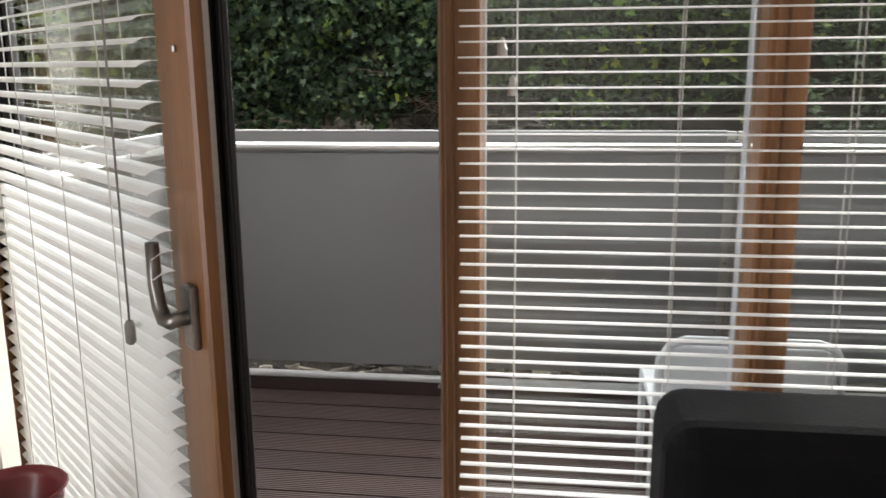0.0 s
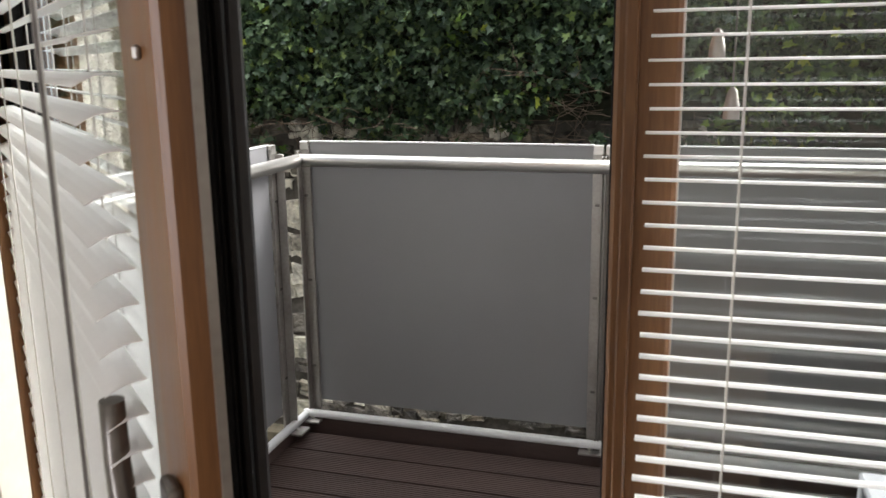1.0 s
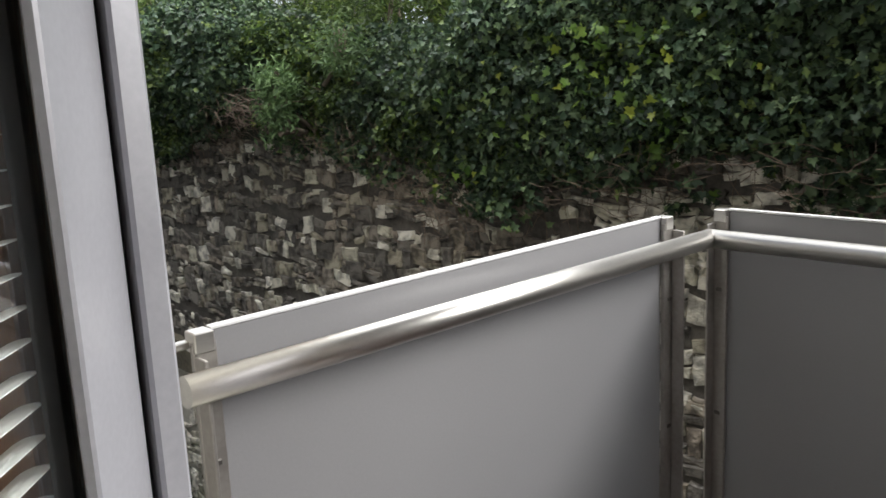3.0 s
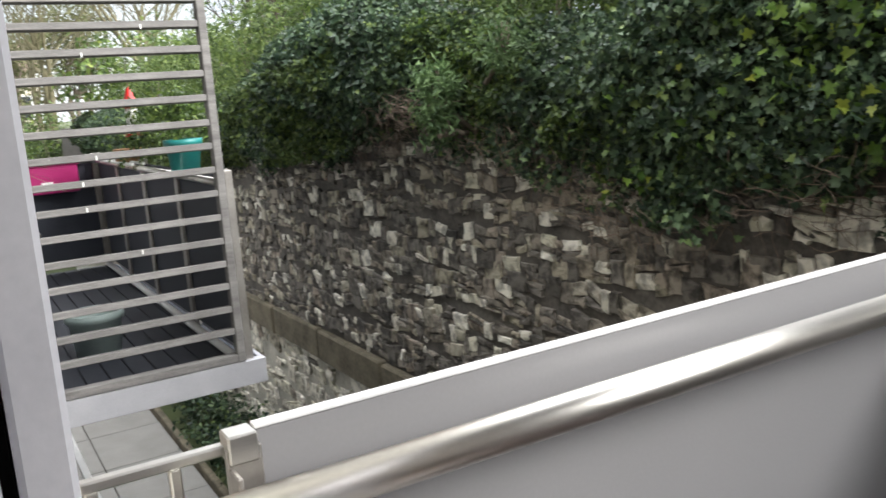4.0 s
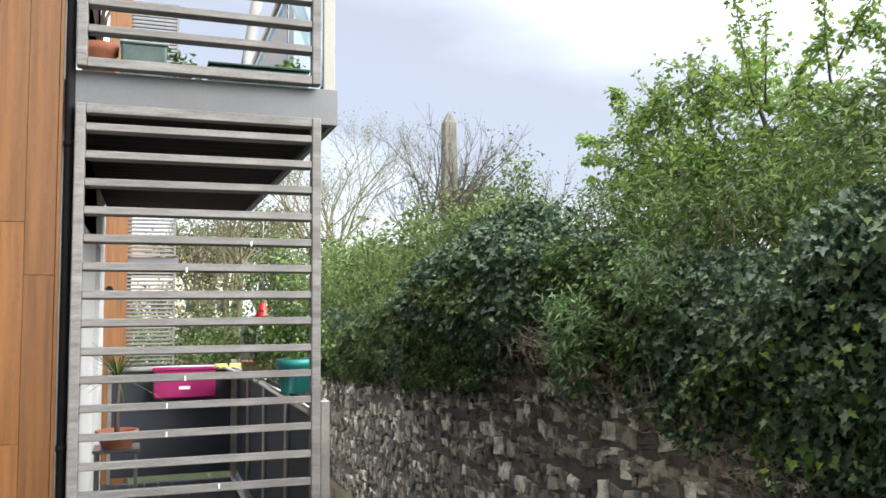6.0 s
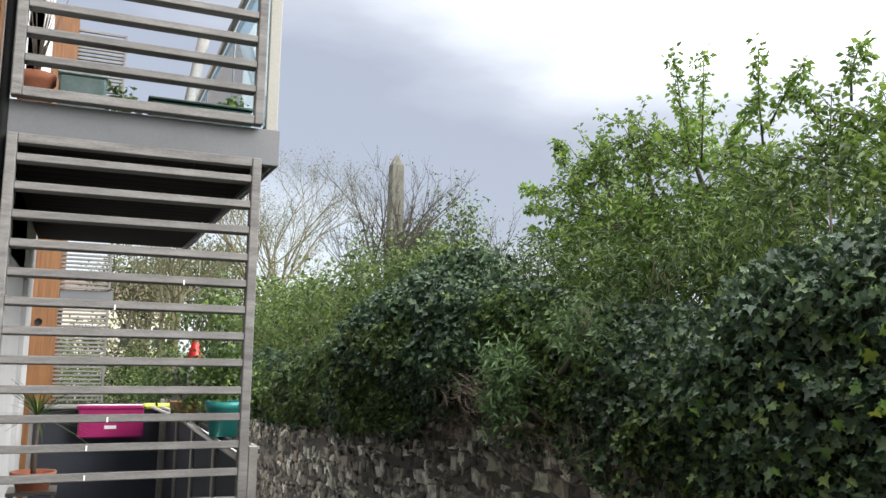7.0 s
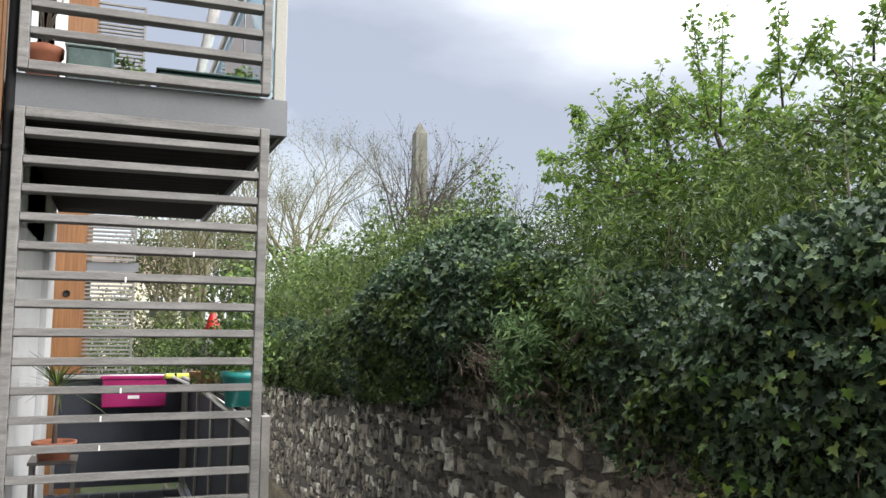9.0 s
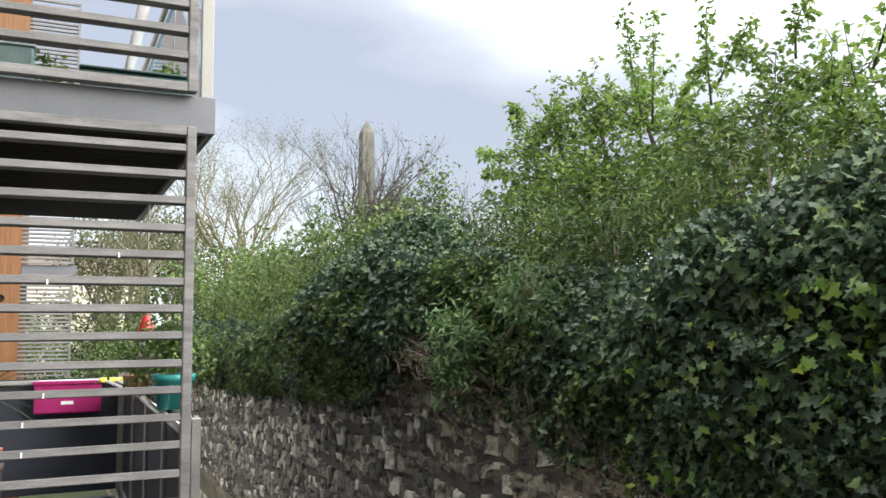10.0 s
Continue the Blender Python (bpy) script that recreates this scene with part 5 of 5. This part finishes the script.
def leafy_tree(base, clumps, shoots, seed, label):
    """A many-stemmed young tree: limbs to each clump, arching branchlets with rosettes of leaves, and long shoots."""
    t = thing("tree", pose(0, 0, 0), label, "tree")
    r, bm, nodes = random.Random(seed), bmesh.new(), []
    for cx, cy, cz, rad in clumps:
        b = Vector((base[0] + r.uniform(-0.25, 0.25), base[1] + r.uniform(-0.1, 0.1), base[2]))
        c = Vector((cx, cy, cz))
        mid = b.lerp(c, 0.55) + Vector((r.uniform(-0.2, 0.2), r.uniform(-0.1, 0.1), 0.1))
        tube(bm, [b, b.lerp(mid, 0.5) + Vector((r.uniform(-0.06, 0.06), 0, 0.08)), mid, mid.lerp(c, 0.5) + Vector((0, 0, 0.05)), c], [0.05, 0.042, 0.032, 0.022, 0.012], 7)
        for k in range(int(62 * (rad / 0.45) ** 2)):
            yaw = r.uniform(0, 2 * math.pi)
            way = Vector((math.cos(yaw), math.sin(yaw), r.gauss(0.22, 0.42))).normalized()
            a = c + Vector((r.gauss(0, 0.3), r.gauss(0, 0.3), r.gauss(-0.05, 0.28))) * rad
            span = rad * r.uniform(0.5, 1.05)
            pts = [a, a + way * span * 0.5 + Vector((0, 0, -0.02)), a + way * span + Vector((0, 0, r.uniform(-0.03, 0.08)))]
            tube(bm, pts, [0.006, 0.004, 0.002], 4, False)
            m = max(int(span / 0.055), 3)
            nodes += [(pts[0].lerp(pts[1], u * 2) if u < 0.5 else pts[1].lerp(pts[2], u * 2 - 1), 5) for u in (0.25 + 0.75 * j / (m - 1) for j in range(m))]
    for a, e in shoots:
        a, e = Vector(a), Vector(e)
        mid = a.lerp(e, 0.5) + Vector((r.uniform(-0.04, 0.04), 0, 0.02))
        tube(bm, [a, mid, e], [0.009, 0.006, 0.003], 5)
        for u in (0.12 + 0.88 * (j / 21) ** 0.75 for j in range(22)):
            q = a.lerp(mid, u * 2) if u < 0.5 else mid.lerp(e, u * 2 - 1)
            nodes.append((q + Vector((r.gauss(0, 0.030), r.gauss(0, 0.030), r.gauss(0, 0.015))), 8))
    part("trunk", bm, DARKBARK, t)
    p = np.array([tuple(q) for q, k in nodes for j in range(k)])
    g = np.random.default_rng(seed)
    p += g.normal(size=p.shape) * 0.014
    nn = g.normal(size=p.shape) * 0.75 + np.array([0, -0.2, 0.9])
    part("crown", leaf_mesh("crown", p, nn, g.uniform(0.034, 0.066, len(p)), "oval", TREELEAF, seed), TREELEAF, t)


leafy_tree((-6.0, 6.8, 0.85), [(-7.2, 6.5, 3.12, 0.30), (-6.8, 6.5, 3.25, 0.36), (-6.3, 6.6, 3.26, 0.38), (-5.75, 6.6, 3.18, 0.38), (-5.3, 6.6, 2.88, 0.38), (-7.15, 6.4, 2.66, 0.30), (-6.6, 6.4, 2.72, 0.50),
                               (-6.0, 6.4, 2.65, 0.50), (-5.4, 6.5, 2.40, 0.50), (-6.3, 6.4, 2.20, 0.50), (-6.9, 6.5, 2.15, 0.40)],
           [((-5.6, 6.5, 3.0), (-5.79, 6.5, 3.93)), ((-5.5, 6.5, 3.0), (-5.45, 6.5, 3.80)), ((-7.5, 6.4, 3.12), (-7.98, 6.4, 3.22)), ((-7.4, 6.4, 2.92), (-7.95, 6.4, 3.02)), ((-7.2, 6.4, 3.3), (-7.30, 6.4, 3.56)), ((-5.3, 6.5, 2.95), (-4.92, 6.5, 3.32))],
           4, "young leafy green tree behind the stone wall")
leafy_tree((-4.0, 6.9, 0.85), [(-4.95, 6.5, 2.62, 0.42), (-4.4, 6.5, 2.75, 0.42), (-4.05, 6.6, 2.98, 0.30), (-3.8, 6.6, 2.60, 0.45), (-4.7, 6.4, 2.2, 0.45), (-3.9, 6.5, 2.2, 0.50), (-3.1, 6.7, 2.60, 0.50), (-2.4, 6.8, 2.70, 0.50), (-3.3, 6.6, 2.3, 0.50), (-1.6, 6.8, 2.6, 0.50)],
           [((-4.9, 6.5, 3.0), (-4.86, 6.45, 3.64)), ((-4.85, 6.5, 3.1), (-4.54, 6.5, 3.44)), ((-4.4, 6.5, 3.0), (-4.62, 6.5, 3.30)), ((-4.2, 6.5, 3.1), (-4.12, 6.5, 3.42)), ((-3.7, 6.5, 2.9), (-3.5, 6.5, 3.35))],
           9, "young leafy green tree with reaching twigs")
tree("bare_tree", (-28, 8.0, 0.9), 4, 6, 2.35, 0.13, 0.42, 15, "bare spring tree with fine pale twigs", 9000, 0.05, HAZE, jitter=0.14, bark=PALEBARK)
tree("bare_tree", (-30, 5.2, 0.9), 4, 6, 2.2, 0.12, 0.42, 16, "bare spring tree with fine pale twigs", 4500, 0.05, HAZE, jitter=0.14, bark=PALEBARK)
tree("bare_tree", (-38, 15.3, 1.0), 4, 5, 3.5, 0.20, 0.36, 18, "dark bare tree half hiding the obelisk", 900, 0.09, IVY, bark=DARKBARK)
tree("bare_tree", (-38.5, 16.4, 1.0), 4, 5, 2.7, 0.15, 0.32, 27, "bare tree with ivy beside the obelisk", 1800, 0.10, IVY, bark=DARKBARK)
tree("bare_tree", (-42, 22.5, 1.0), 5, 4, 3.0, 0.16, 0.28, 19, "bare upright tree in the distance", 900, 0.1, HAZE, bark=DARKBARK)
tree("bare_tree", (-42, 20.0, 1.0), 4, 4, 2.8, 0.16, 0.40, 23, "ivy-clad tree in the distance", 4500, 0.25, HEDGE, jitter=0.5)
rnd = random.Random(50)
for k in range(7):
    tree("far_tree", (-26 - k * 2.2, -3.0 + k * 1.9 + rnd.uniform(-0.6, 0.6), -2.6 if k < 4 else 0.9), 3, 4, 2.0, 0.12, 0.5, 60 + k, "pale budding tree in the distance", 3200, 0.16, HAZE, jitter=0.3)
bush("far_shrubs", [(-24 - rnd.uniform(0, 10), -3 + i * 0.62, -0.7 + rnd.uniform(0, 1.9), rnd.uniform(0.9, 1.4)) for i in range(22)], 36000, 0.10, HEDGE, "green shrubs beyond the far balconies", seed=12, base=-2.7, tuft=0.4)
bush("far_shrubs", [(-20 - i * 2.2, 7.0 + i * 1.2 + rnd.uniform(-1, 1), 2.2 + rnd.uniform(-0.2, 0.7), rnd.uniform(1.1, 1.6)) for i in range(12)], 18000, 0.15, HEDGE, "green shrubs and saplings in the distance", seed=13, tuft=0.4)

# ---- obelisk and house ----
ob = thing("obelisk", pose(-45.2, 18.4, 1.0), "tall weathered granite obelisk behind bare trees", "obelisk")
bm = bmesh.new()
rings = []
for h, s in ((0.0, 0.50), (11.3, 0.33), (12.0, 0.01)):
    rings.append([bm.verts.new((sx * s, sy * s, h)) for sx, sy in ((-1, -1), (1, -1), (1, 1), (-1, 1))])
for a, b in zip(rings, rings[1:]):
    for k in range(4):
        bm.faces.new((a[k], a[(k + 1) % 4], b[(k + 1) % 4], b[k]))
part("shaft", bm, GRANITE, ob)
part("plinth", boxes(((-1.2, -1.2, -0.1), (1.2, 1.2, 0.8)), bev=0.04), GRANITE, ob)
hs = thing("house", pose(-60, 3.0, -2.7), "pale stone house with a brown roof in the distance", "house")
part("wall", boxes(((-6, -4, 0), (0, 5.2, 7.4))), HOUSESTONE, hs)
bm = bmesh.new()
e = [bm.verts.new(c) for c in ((0.3, -4.3, 7.3), (0.3, 5.5, 7.3), (-6.3, 5.5, 7.3), (-6.3, -4.3, 7.3), (-3, -4.3, 9.4), (-3, 5.5, 9.4))]
for f in ((0, 1, 5, 4), (2, 3, 4, 5), (0, 4, 3), (1, 2, 5), (0, 3, 2, 1)):
    bm.faces.new([e[i] for i in f])
part("roof", bm, ROOFTILE, hs)
for y in (-2.6, -0.4, 1.8, 3.8):
    for z in (1.2, 4.4):
        wd = part("window", boxes(((0.002, y, z), (0.06, y + 1.0, z + 1.5))), WHITE, hs)
        part("pane", boxes(((0.061, y + 0.08, z + 0.08), (0.07, y + 0.92, z + 1.42))), DARKPANE, wd)

# ---- cedar planks, last ----
JOINTS = [(1.15,), (1.90, 0.606), (1.71, -0.55), (1.288,), (1.99, 0.997), (1.75, -0.2)]
side = bpy.data.objects["wall_bay_side"]
PWD = 0.1275
for i, cuts in enumerate(JOINTS):
    zs = [-2.65] + sorted(c - 2.45 for c in cuts if c - 2.45 > -2.6) + sorted(cuts) + [max(cuts) + 2.3, TOP]
    for a, b in zip(zs, zs[1:]):
        if b - a > 0.05:
            bm = box(bmesh.new(), (0, 0.0006, 0.0006), (0.02, PWD - 0.0010, b - a - 0.0008), 0.0014)
            pl = part("plank", bm, CEDAR, side, m=pose(-4.9745, 1.262 + i * PWD, a))
part("corner_trim", boxes(((-4.974, 2.0295, -2.65), (-4.958, 2.044, TOP))), CEDAR, side)
